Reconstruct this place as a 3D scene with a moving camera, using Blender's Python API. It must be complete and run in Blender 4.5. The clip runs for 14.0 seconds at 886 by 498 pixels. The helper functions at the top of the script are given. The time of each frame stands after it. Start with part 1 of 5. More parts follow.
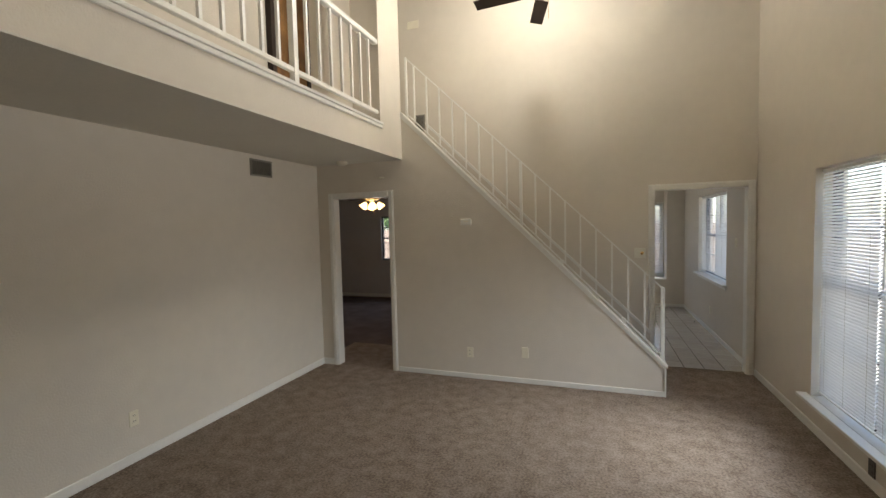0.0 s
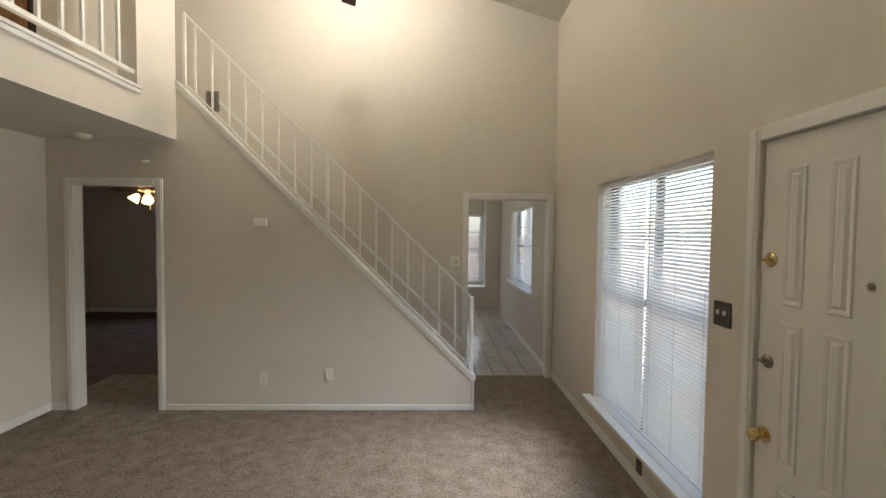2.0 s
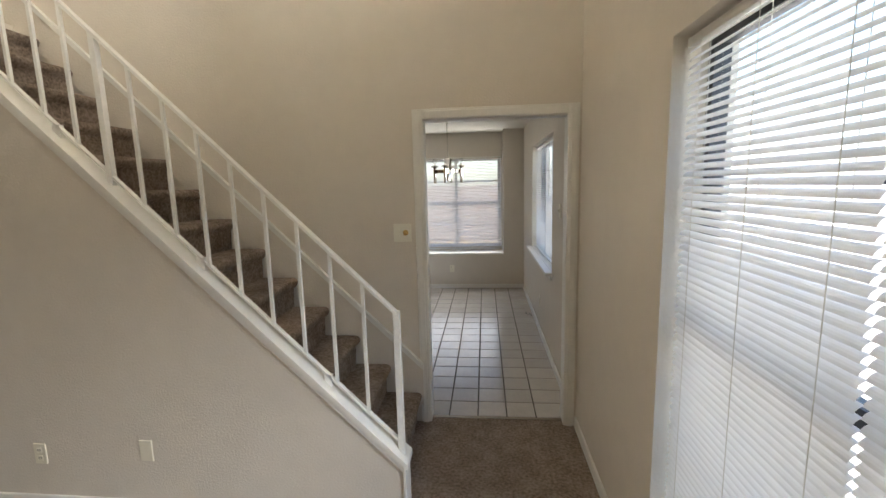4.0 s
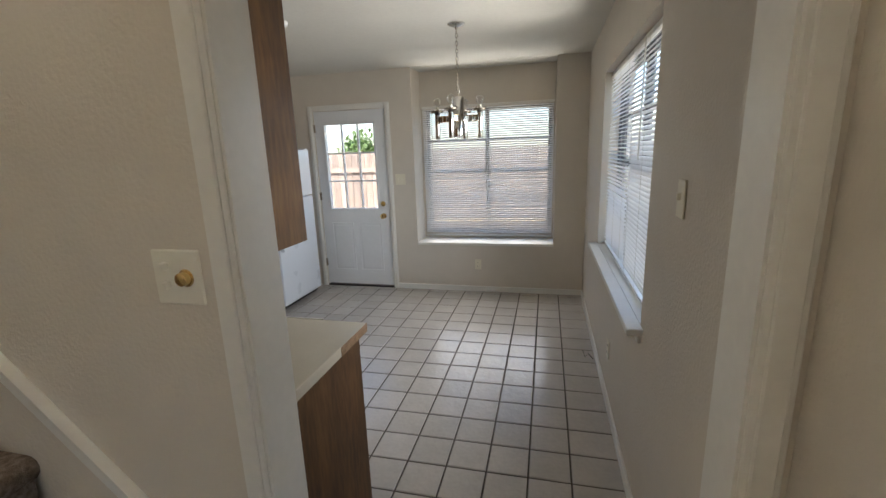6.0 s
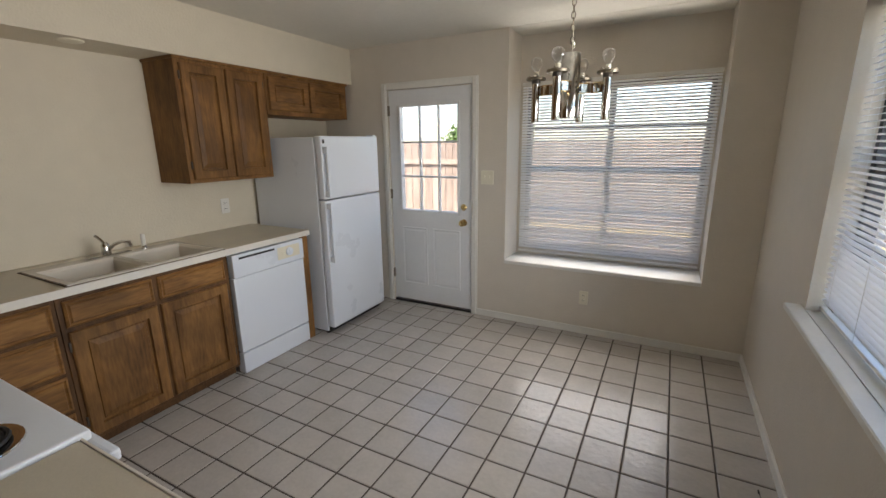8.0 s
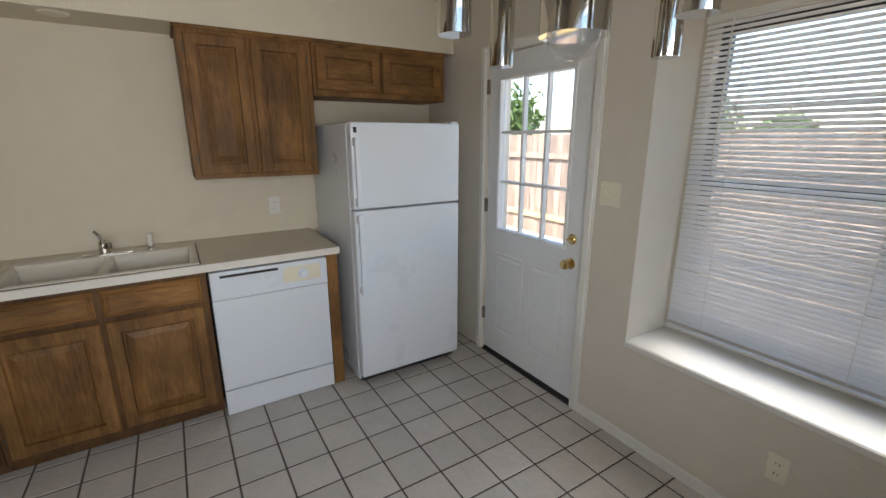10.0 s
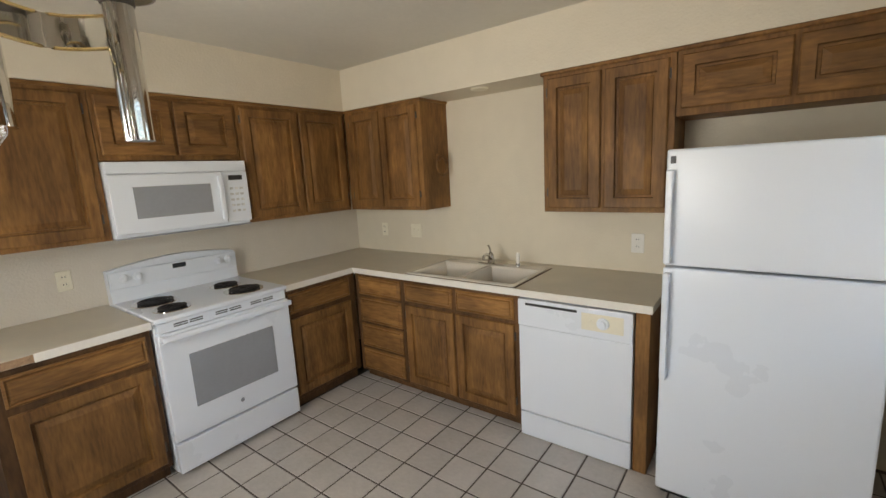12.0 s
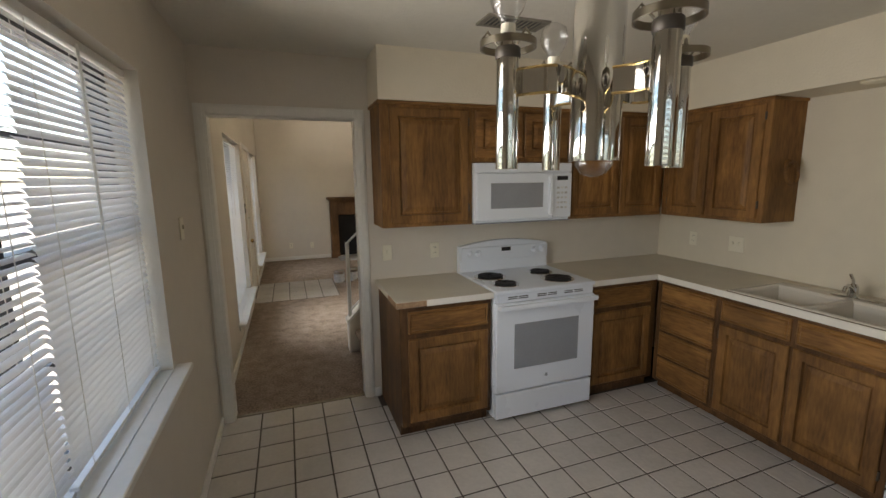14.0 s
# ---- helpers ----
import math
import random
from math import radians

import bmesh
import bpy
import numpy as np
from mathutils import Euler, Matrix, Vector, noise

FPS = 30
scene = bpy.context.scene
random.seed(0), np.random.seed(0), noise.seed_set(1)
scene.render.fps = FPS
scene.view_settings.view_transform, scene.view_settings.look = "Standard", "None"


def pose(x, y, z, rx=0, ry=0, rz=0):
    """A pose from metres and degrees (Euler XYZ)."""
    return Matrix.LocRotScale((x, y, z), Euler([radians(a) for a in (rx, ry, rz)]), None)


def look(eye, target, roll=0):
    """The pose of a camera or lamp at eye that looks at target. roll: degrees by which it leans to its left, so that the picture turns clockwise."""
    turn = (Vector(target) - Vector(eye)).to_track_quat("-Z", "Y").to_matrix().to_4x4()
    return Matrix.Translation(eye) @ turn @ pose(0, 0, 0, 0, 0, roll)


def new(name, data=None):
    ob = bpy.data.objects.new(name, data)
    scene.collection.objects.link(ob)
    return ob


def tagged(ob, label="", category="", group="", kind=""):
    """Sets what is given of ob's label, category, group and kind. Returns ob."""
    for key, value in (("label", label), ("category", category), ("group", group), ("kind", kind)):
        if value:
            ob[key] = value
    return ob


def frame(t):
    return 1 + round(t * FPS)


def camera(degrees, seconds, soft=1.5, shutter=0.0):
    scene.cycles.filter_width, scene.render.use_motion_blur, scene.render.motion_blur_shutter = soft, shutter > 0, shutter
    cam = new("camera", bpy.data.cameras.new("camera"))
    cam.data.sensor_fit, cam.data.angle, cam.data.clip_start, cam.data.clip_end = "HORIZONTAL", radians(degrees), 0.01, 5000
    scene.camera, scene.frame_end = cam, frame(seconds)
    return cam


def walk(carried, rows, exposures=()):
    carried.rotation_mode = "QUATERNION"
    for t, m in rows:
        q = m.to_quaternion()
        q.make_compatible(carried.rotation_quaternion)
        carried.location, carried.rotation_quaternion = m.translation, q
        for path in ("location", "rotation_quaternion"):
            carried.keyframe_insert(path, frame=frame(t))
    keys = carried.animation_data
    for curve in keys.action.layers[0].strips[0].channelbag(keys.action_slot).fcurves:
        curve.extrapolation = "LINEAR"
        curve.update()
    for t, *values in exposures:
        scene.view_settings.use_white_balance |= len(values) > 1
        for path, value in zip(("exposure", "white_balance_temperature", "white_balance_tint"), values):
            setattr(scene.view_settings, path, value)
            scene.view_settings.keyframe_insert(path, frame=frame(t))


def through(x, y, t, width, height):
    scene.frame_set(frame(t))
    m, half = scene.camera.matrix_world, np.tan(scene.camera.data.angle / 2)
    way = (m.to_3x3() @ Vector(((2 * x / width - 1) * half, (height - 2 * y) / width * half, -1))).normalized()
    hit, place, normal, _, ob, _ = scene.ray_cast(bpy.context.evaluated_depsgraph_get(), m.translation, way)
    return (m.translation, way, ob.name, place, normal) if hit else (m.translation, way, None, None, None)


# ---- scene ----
cam = camera(91.9, 14.0)

PATH = [
    (0, (-1.623, -5.422, 1.704), (-2.292, -3.541, 1.594), -1.4),
    (0.5, (-1.575, -5.405, 1.647), (-1.669, -3.41, 1.535), -0.4),
    (1, (-1.538, -5.409, 1.641), (-1.474, -3.412, 1.543), 0.5),
    (1.5, (-1.492, -5.225, 1.648), (-1.409, -3.228, 1.563), 0.8),
    (2, (-1.38, -4.852, 1.657), (-1.334, -2.854, 1.581), 0.6),
    (2.5, (-1.218, -4.371, 1.646), (-1.222, -2.373, 1.551), 0.5),
    (2.7, (-1.137, -4.166, 1.655), (-1.161, -2.169, 1.55), 0.5),
    (4.8, (-0.429, -1.87, 1.601), (-0.679, 0.076, 1.218), -2.5),
    (5, (-0.422, -1.647, 1.59), (-0.667, 0.3, 1.204), -2.4),
    (5.5, (-0.385, -1.15, 1.574), (-0.667, 0.79, 1.178), -3.3),
    (6, (-0.394, -0.709, 1.567), (-0.858, 1.185, 1.122), -2.0),
    (6.5, (-0.413, -0.367, 1.569), (-0.993, 1.494, 1.122), -1.5),
    (7, (-0.389, -0.161, 1.581), (-1.181, 1.62, 1.131), -2.2),
    (7.5, (-0.456, 0.052, 1.567), (-1.351, 1.782, 1.112), -1.3),
    (8, (-0.585, 0.412, 1.557), (-1.492, 2.13, 1.083), -0.7),
    (8.5, (-0.584, 0.799, 1.553), (-1.718, 2.368, 1.051), -0.1),
    (8.7, (-0.552, 0.971, 1.56), (-1.812, 2.435, 1.043), -0.3),
    (10.8, (-0.743, 2.715, 1.536), (-2.636, 3.171, 1.08), -1.3),
    (11, (-0.775, 2.863, 1.535), (-2.717, 3.043, 1.091), -2.2),
    (11.5, (-0.814, 3.158, 1.547), (-2.658, 2.486, 1.166), -3.9),
    (12, (-0.95, 3.263, 1.588), (-2.52, 2.074, 1.238), -3.1),
    (12.5, (-1.036, 3.288, 1.627), (-2.272, 1.749, 1.305), -1.5),
    (13, (-0.932, 3.316, 1.653), (-1.797, 1.541, 1.334), -0.5),
    (13.5, (-0.745, 3.282, 1.646), (-1.461, 1.442, 1.33), 0.2),
    (14, (-0.516, 3.169, 1.642), (-1.184, 1.313, 1.314), -0.7),
]
walk(cam, [(t, look(eye, target, roll)) for t, eye, target, roll in PATH],
     exposures=((0.0, 1.86, 6450, 11), (5.2, 2.3, 6450, 12), (7.0, 1.75, 6350, 12), (8.2, 2.05, 6800, 14), (8.7, 2.0, 6700, 12), (11.0, 1.95, 6550, 12),
                (11.6, 2.25, 6700, 12), (12.5, 2.45, 7600, 13), (13.4, 2.5, 7500, 13), (14.0, 1.72, 7100, 13)))

# ---- light and exposure ----
world = bpy.data.worlds.new("sky")
scene.world = world
world.use_nodes = True
wn = world.node_tree.nodes
sky = wn.new("ShaderNodeTexSky")
sky.sky_type = 'NISHITA'
sky.sun_disc = False
sky.sun_elevation = radians(58)
sky.sun_rotation = radians(200)
wn["Background"].inputs[1].default_value = 0.15
world.node_tree.links.new(sky.outputs[0], wn["Background"].inputs[0])

SUN = bpy.data.lights.new("sun", 'SUN')
SUN.energy, SUN.angle, SUN.color = 4.6, radians(0.5), (1, 0.93, 0.82)
new("sun", SUN).matrix_world = look((-3.6, -9.0, 14.0), (0, 0, 0))


def window_light(name, eye, target, w, h, watts, color=(0.92, 0.96, 1.0), spread=76):
    """Sky light that falls steeply in through a window's opening."""
    L = bpy.data.lights.new(name, 'AREA')
    L.shape, L.size, L.size_y, L.energy, L.color, L.spread = 'RECTANGLE', w, h, watts, color, radians(spread)
    ob = new(name, L)
    ob.matrix_world = look(eye, target)
    return ob


def daylight(name, axis, at, zs, w, watts, tilt, spread, color=(0.92, 0.96, 1.0)):
    """Narrow louvres of daylight in a window's opening. tilt: degrees by which they shine down; sunlit ground shines up."""
    c, s = math.cos(radians(tilt)), math.sin(radians(tilt))
    for z in zs:
        eye = (at[0], at[1], z)
        to = (at[0] - c, at[1], z - s) if axis == "x" else (at[0], at[1] - c, z - s)
        window_light(name, eye, to, w, 0.1, watts / len(zs), color, spread)


WARM = (1.0, 0.97, 0.91)
NEUTRAL = (0.95, 0.97, 0.98)
daylight("daylight_front_window", "x", (-0.07, -2.01), (0.6, 0.95, 1.3, 1.65), 1.35, 4.0, 30, 80)
daylight("daylight_second_window", "x", (-0.07, -4.95), (0.6, 0.95, 1.3, 1.65), 1.1, 0.9, 32, 76)
daylight("daylight_kitchen_side", "x", (-0.07, 1.92), (1.05, 1.3, 1.55, 1.8), 1.5, 4.3, 6, 130, NEUTRAL)
daylight("daylight_kitchen_far", "y", (-1.05, 4.12), (0.75, 0.95, 1.15), 1.3, 0.5, 50, 80, WARM)
daylight("ground_light_front_window", "x", (-0.07, -2.01), (1.82, 1.98), 1.35, 4.4, -35, 90, WARM)
daylight("ground_light_second_window", "x", (-0.07, -4.95), (1.82, 1.98), 1.1, 3.0, -35, 90, WARM)
daylight("ground_light_kitchen_side", "x", (-0.07, 1.92), (1.82, 1.98), 1.5, 1.0, -30, 100, WARM)
daylight("ground_light_kitchen_far", "y", (-1.05, 4.12), (1.82, 1.98), 1.3, 0.4, -50, 76, WARM)
daylight("daylight_bedroom", "y", (-6.0, 3.80), (1.2, 1.6), 0.9, 2.0, 10, 120, (0.75, 0.82, 1.0))


def bulb_light(name, at, watts, radius, color):
    L = bpy.data.lights.new(name, 'POINT')
    L.energy, L.shadow_soft_size, L.color = watts, radius, color
    ob = new(name, L)
    ob.location = at
    return ob


# The first lamp is added for the glow high on the stair wall.
bulb_light("fan_lamp_light", (-2.1, -1.35, 4.28), 22, 0.1, (1.0, 0.96, 0.88))
bulb_light("bedroom_lamp_light", (-4.85, 0.45, 1.93), 1.2, 0.08, (1.0, 0.72, 0.4))


# ---- materials ----
def material(name, color, rough=0.6, metal=0.0, var=0.08, scale=6.0, fine=60.0, bump=0.0, bump_scale=200.0, stretch=(1, 1, 1),
             per_object=0.0, color2=None, coat=0.0, spec=0.5, bump_dist=0.002, lo=0.35, hi=0.65, blend=0.4):
    m = bpy.data.materials.new(name)
    m.use_nodes = True
    t = m.node_tree
    N, K = t.nodes, t.links
    p = N["Principled BSDF"]
    tc = N.new("ShaderNodeTexCoord")
    mp = N.new("ShaderNodeMapping")
    mp.inputs["Scale"].default_value = stretch
    geo = N.new("ShaderNodeNewGeometry")
    K.new(geo.outputs["Position"], mp.inputs[0])
    n1 = N.new("ShaderNodeTexNoise")
    n1.inputs["Scale"].default_value, n1.inputs["Detail"].default_value = scale, 5
    n2 = N.new("ShaderNodeTexNoise")
    n2.inputs["Scale"].default_value, n2.inputs["Detail"].default_value = fine, 3
    K.new(mp.outputs[0], n1.inputs["Vector"])
    K.new(mp.outputs[0], n2.inputs["Vector"])
    mix = N.new("ShaderNodeMix")
    mix.data_type = 'FLOAT'
    mix.inputs[0].default_value = blend
    K.new(n1.outputs[0], mix.inputs[2])
    K.new(n2.outputs[0], mix.inputs[3])
    ramp = N.new("ShaderNodeValToRGB")
    c2 = color2 or tuple(c * (1 - var * 2) for c in color)
    ramp.color_ramp.elements[0].position, ramp.color_ramp.elements[1].position = lo, hi
    ramp.color_ramp.elements[0].color = (*c2, 1)
    ramp.color_ramp.elements[1].color = (*(min(1, c * (1 + var * 0.4)) for c in color), 1)
    K.new(mix.outputs[0], ramp.inputs[0])
    out = ramp.outputs[0]
    if per_object:
        oi = N.new("ShaderNodeObjectInfo")
        mr = N.new("ShaderNodeMapRange")
        mr.inputs[3].default_value, mr.inputs[4].default_value = 1 - per_object, 1 + per_object
        K.new(oi.outputs["Random"], mr.inputs[0])
        hs = N.new("ShaderNodeHueSaturation")
        K.new(mr.outputs[0], hs.inputs["Value"])
        K.new(out, hs.inputs["Color"])
        out = hs.outputs[0]
    K.new(out, p.inputs["Base Color"])
    rr = N.new("ShaderNodeMapRange")
    rr.inputs[3].default_value, rr.inputs[4].default_value = rough * 0.92, min(1, rough * 1.08)
    K.new(n1.outputs[0], rr.inputs[0])
    K.new(rr.outputs[0], p.inputs["Roughness"])
    p.inputs["Metallic"].default_value = metal
    p.inputs["Coat Weight"].default_value = coat
    p.inputs["Specular IOR Level"].default_value = spec
    if bump:
        nb = N.new("ShaderNodeTexNoise")
        nb.inputs["Scale"].default_value, nb.inputs["Detail"].default_value = bump_scale, 3
        K.new(mp.outputs[0], nb.inputs["Vector"])
        b = N.new("ShaderNodeBump")
        b.inputs["Strength"].default_value, b.inputs["Distance"].default_value = bump, bump_dist
        K.new(nb.outputs[0], b.inputs["Height"])
        K.new(b.outputs[0], p.inputs["Normal"])
    return m


def glass_material(name, tint=(1, 1, 1), rough=0.0, gloss=0.06, rim=False):
    m = bpy.data.materials.new(name)
    m.use_nodes = True
    t = m.node_tree
    t.nodes.remove(t.nodes["Principled BSDF"])
    tr = t.nodes.new("ShaderNodeBsdfTransparent")
    tr.inputs[0].default_value = (*tint, 1)
    gl = t.nodes.new("ShaderNodeBsdfGlossy")
    gl.inputs["Roughness"].default_value = rough
    mx = t.nodes.new("ShaderNodeMixShader")
    mx.inputs[0].default_value = gloss
    if rim:
        lw = t.nodes.new("ShaderNodeLayerWeight")
        lw.inputs[0].default_value = 0.22
        t.links.new(lw.outputs["Facing"], mx.inputs[0])
    t.links.new(tr.outputs[0], mx.inputs[1])
    t.links.new(gl.outputs[0], mx.inputs[2])
    t.links.new(mx.outputs[0], t.nodes["Material Output"].inputs[0])
    return m


def glow_material(name, color, strength):
    m = bpy.data.materials.new(name)
    m.use_nodes = True
    p = m.node_tree.nodes["Principled BSDF"]
    p.inputs["Base Color"].default_value = (*color, 1)
    p.inputs["Emission Color"].default_value = (*color, 1)
    p.inputs["Emission Strength"].default_value = strength
    return m


def slat_material(name, color, through=0.72):
    m = bpy.data.materials.new(name)
    m.use_nodes = True
    t = m.node_tree
    p = t.nodes["Principled BSDF"]
    p.inputs["Base Color"].default_value = (*color, 1)
    p.inputs["Roughness"].default_value = 0.45
    tl = t.nodes.new("ShaderNodeBsdfTranslucent")
    tl.inputs[0].default_value = (*color, 1)
    mx = t.nodes.new("ShaderNodeMixShader")
    mx.inputs[0].default_value = through
    t.links.new(p.outputs[0], mx.inputs[1])
    t.links.new(tl.outputs[0], mx.inputs[2])
    t.links.new(mx.outputs[0], t.nodes["Material Output"].inputs[0])
    return m


def wood_material(name, dark, light, grain_axis=2, rough=0.6):
    st = [5, 5, 5]
    st[grain_axis] = 0.8
    m = material(name, light, rough, 0, 0.1, 2.2, 16.0, 0.2, 24.0, tuple(st), 0.1, dark, 0.02, 0.35, 0.001, 0.30, 0.70)
    t = m.node_tree
    p = t.nodes["Principled BSDF"]
    src = p.inputs["Base Color"].links[0].from_socket
    wear = t.nodes.new("ShaderNodeTexNoise")
    wear.inputs["Scale"].default_value, wear.inputs["Detail"].default_value = 3.2, 6
    geo = t.nodes.new("ShaderNodeNewGeometry")
    t.links.new(geo.outputs["Position"], wear.inputs["Vector"])
    rp = t.nodes.new("ShaderNodeValToRGB")
    rp.color_ramp.elements[0].position, rp.color_ramp.elements[1].position = 0.4, 0.7
    rp.color_ramp.elements[0].color, rp.color_ramp.elements[1].color = (0.72, 0.7, 0.68, 1), (1.15, 1.12, 1.1, 1)
    t.links.new(wear.outputs[0], rp.inputs[0])
    mx = t.nodes.new("ShaderNodeMix")
    mx.data_type, mx.blend_type = 'RGBA', 'MULTIPLY'
    mx.inputs[0].default_value = 1
    t.links.new(src, mx.inputs[6])
    t.links.new(rp.outputs[0], mx.inputs[7])
    t.links.new(mx.outputs[2], p.inputs["Base Color"])
    return m


M_WALL = material("painted_plaster", (0.705, 0.643, 0.548), 0.62, var=0.025, scale=1.3, fine=9, bump=0.55, bump_scale=85, bump_dist=0.004)
M_WALLK = material("kitchen_plaster", (0.715, 0.648, 0.515), 0.62, var=0.025, scale=1.3, fine=9, bump=0.55, bump_scale=85, bump_dist=0.004)
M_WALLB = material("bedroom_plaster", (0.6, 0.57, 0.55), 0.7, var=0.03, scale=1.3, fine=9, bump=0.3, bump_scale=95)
M_CEIL = material("textured_ceiling", (0.72, 0.69, 0.605), 0.9, var=0.03, scale=2, fine=30, bump=0.7, bump_scale=130, bump_dist=0.006)
M_TRIM = material("trim_paint", (0.82, 0.80, 0.74), 0.38, var=0.03, scale=3, fine=40, bump=0.08, bump_scale=60)
M_CARPET = material("carpet", (0.43, 0.345, 0.275), 0.98, var=0.2, scale=9, fine=60, bump=0.9, bump_scale=330, bump_dist=0.016,
                    color2=(0.225, 0.172, 0.13), spec=0.1, lo=0.38, hi=0.62, blend=0.62)
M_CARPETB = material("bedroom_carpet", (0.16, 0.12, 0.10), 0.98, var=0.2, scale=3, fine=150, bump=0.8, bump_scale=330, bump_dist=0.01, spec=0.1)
M_TILE = material("glazed_tile", (0.52, 0.485, 0.44), 0.17, var=0.05, scale=7, fine=45, bump=0.6, bump_scale=28, bump_dist=0.004, per_object=0.06)
M_GROUT = material("grout", (0.085, 0.068, 0.055), 0.9, var=0.2, scale=9, fine=120)
M_WOODV = wood_material("stained_wood_upright", (0.105, 0.045, 0.013), (0.36, 0.185, 0.057), 2)
M_WOODH = wood_material("stained_wood_level", (0.105, 0.045, 0.013), (0.36, 0.185, 0.057), 0)
M_WOODY = wood_material("stained_wood_lengthwise", (0.105, 0.045, 0.013), (0.36, 0.185, 0.057), 1)
# Stained frame wood, its colour darkened for the shade between drawer and door fronts.
M_WOODF = wood_material("shade_dark_frame_wood", (0.05, 0.022, 0.008), (0.19, 0.095, 0.034), 2)
M_LAM = material("laminate", (0.66, 0.60, 0.48), 0.4, var=0.05, scale=5, fine=220)
M_LAME = material("laminate_edge", (0.78, 0.74, 0.66), 0.4, var=0.03)
M_RAW = material("bare_chipboard", (0.38, 0.24, 0.14), 0.9, var=0.2, scale=40, fine=200)
M_WHITE = material("appliance_enamel", (0.76, 0.80, 0.85), 0.28, var=0.004, scale=3, fine=150, bump=0.06, bump_scale=320)
M_CREAM = material("ivory_plastic", (0.84, 0.79, 0.64), 0.4, var=0.03)
M_PALE = material("pale_switch_plastic", (0.82, 0.79, 0.68), 0.35, var=0.02)
M_GREYGL = material("dark_oven_glass", (0.30, 0.31, 0.33), 0.16, var=0.03)
M_BLACK = material("black_plastic", (0.015, 0.015, 0.016), 0.4, var=0.1)
M_COIL = material("burner_coil", (0.02, 0.018, 0.018), 0.55, 0.3, var=0.2)
M_CHROME = material("chrome", (0.66, 0.65, 0.62), 0.045, 1.0, var=0.02)
M_NICKEL = material("aged_nickel", (0.30, 0.26, 0.2), 0.3, 1.0, var=0.1)
M_BRASS = material("brass", (0.75, 0.55, 0.25), 0.22, 1.0, var=0.06)
M_BRONZE = material("bronze_aluminium", (0.05, 0.05, 0.055), 0.45, 0.3, var=0.1)
M_PLATE = material("dark_plate", (0.10, 0.085, 0.07), 0.4, 0.4, var=0.1)
M_SINK = material("almond_enamel", (0.70, 0.65, 0.56), 0.22, var=0.02)
M_DOOR = material("door_paint", (0.80, 0.77, 0.70), 0.36, var=0.02, scale=3, fine=40)
M_DOORW = material("white_door_paint", (0.82, 0.83, 0.83), 0.38, var=0.02, scale=3, fine=40)
M_RAIL = material("white_painted_steel", (0.88, 0.86, 0.80), 0.4, var=0.05, scale=9)
M_SLAT = slat_material("blind_slat", (0.90, 0.90, 0.90), 0.42)
M_GLASS = glass_material("window_glass", (0.96, 0.98, 0.98))
M_BULB = glass_material("clear_bulb", (0.95, 0.95, 0.95), rim=True)
M_FROST = glow_material("lit_shade", (1.0, 0.62, 0.22), 1.4)
M_ADDBOWL = glow_material("added_bowl_glow", (1.0, 0.9, 0.72), 3.0)
M_FAN = wood_material("fan_blade_wood", (0.02, 0.013, 0.009), (0.05, 0.03, 0.02), 0)
M_FENCE = material("weathered_fence", (0.33, 0.25, 0.205), 0.9, var=0.25, scale=4, fine=40, stretch=(6, 6, 0.7), per_object=0.2)
M_YARD = material("dry_ground", (0.52, 0.49, 0.45), 0.95, var=0.15, scale=1.2, fine=30)
M_LEAF = material("leaves", (0.10, 0.17, 0.04), 0.7, var=0.3, scale=4, fine=30)
M_BARK = material("bark", (0.12, 0.08, 0.05), 0.9, var=0.3)
M_POST = material("yellow_post", (0.65, 0.48, 0.22), 0.8, var=0.1)
M_SOOT = material("firebox_soot", (0.012, 0.011, 0.010), 0.9, var=0.3)
M_MANTEL = wood_material("mantel_oak", (0.09, 0.045, 0.018), (0.24, 0.13, 0.055), 2)
M_LABEL = material("paint_label", (0.7, 0.7, 0.68), 0.5, var=0.2, scale=30)
M_PANEL = material("control_fascia", (0.80, 0.75, 0.6), 0.35, var=0.02)

# ---- builders ----
ORG = {}


def box(bm, x0, y0, z0, x1, y1, z1, bevel=0.0, seg=1):
    a, b = Vector((min(x0, x1), min(y0, y1), min(z0, z1))), Vector((max(x0, x1), max(y0, y1), max(z0, z1)))
    g = bmesh.ops.create_cube(bm, size=1.0, matrix=Matrix.LocRotScale((a + b) / 2, None, b - a))
    if bevel:
        es = {e for v in g["verts"] for e in v.link_edges}
        bmesh.ops.bevel(bm, geom=list(es), offset=bevel, segments=seg, affect='EDGES', profile=0.6)
    return bm


def boxes(*items):
    bm = bmesh.new()
    for it in items:
        box(bm, *it)
    return bm


def cyl(bm, p, q, r, seg=20, r2=None):
    p, q = Vector(p), Vector(q)
    m = Matrix.Translation((p + q) / 2) @ (q - p).to_track_quat("Z", "Y").to_matrix().to_4x4()
    bmesh.ops.create_cone(bm, cap_ends=True, segments=seg, radius1=r, radius2=r if r2 is None else r2, depth=(q - p).length, matrix=m)
    return bm


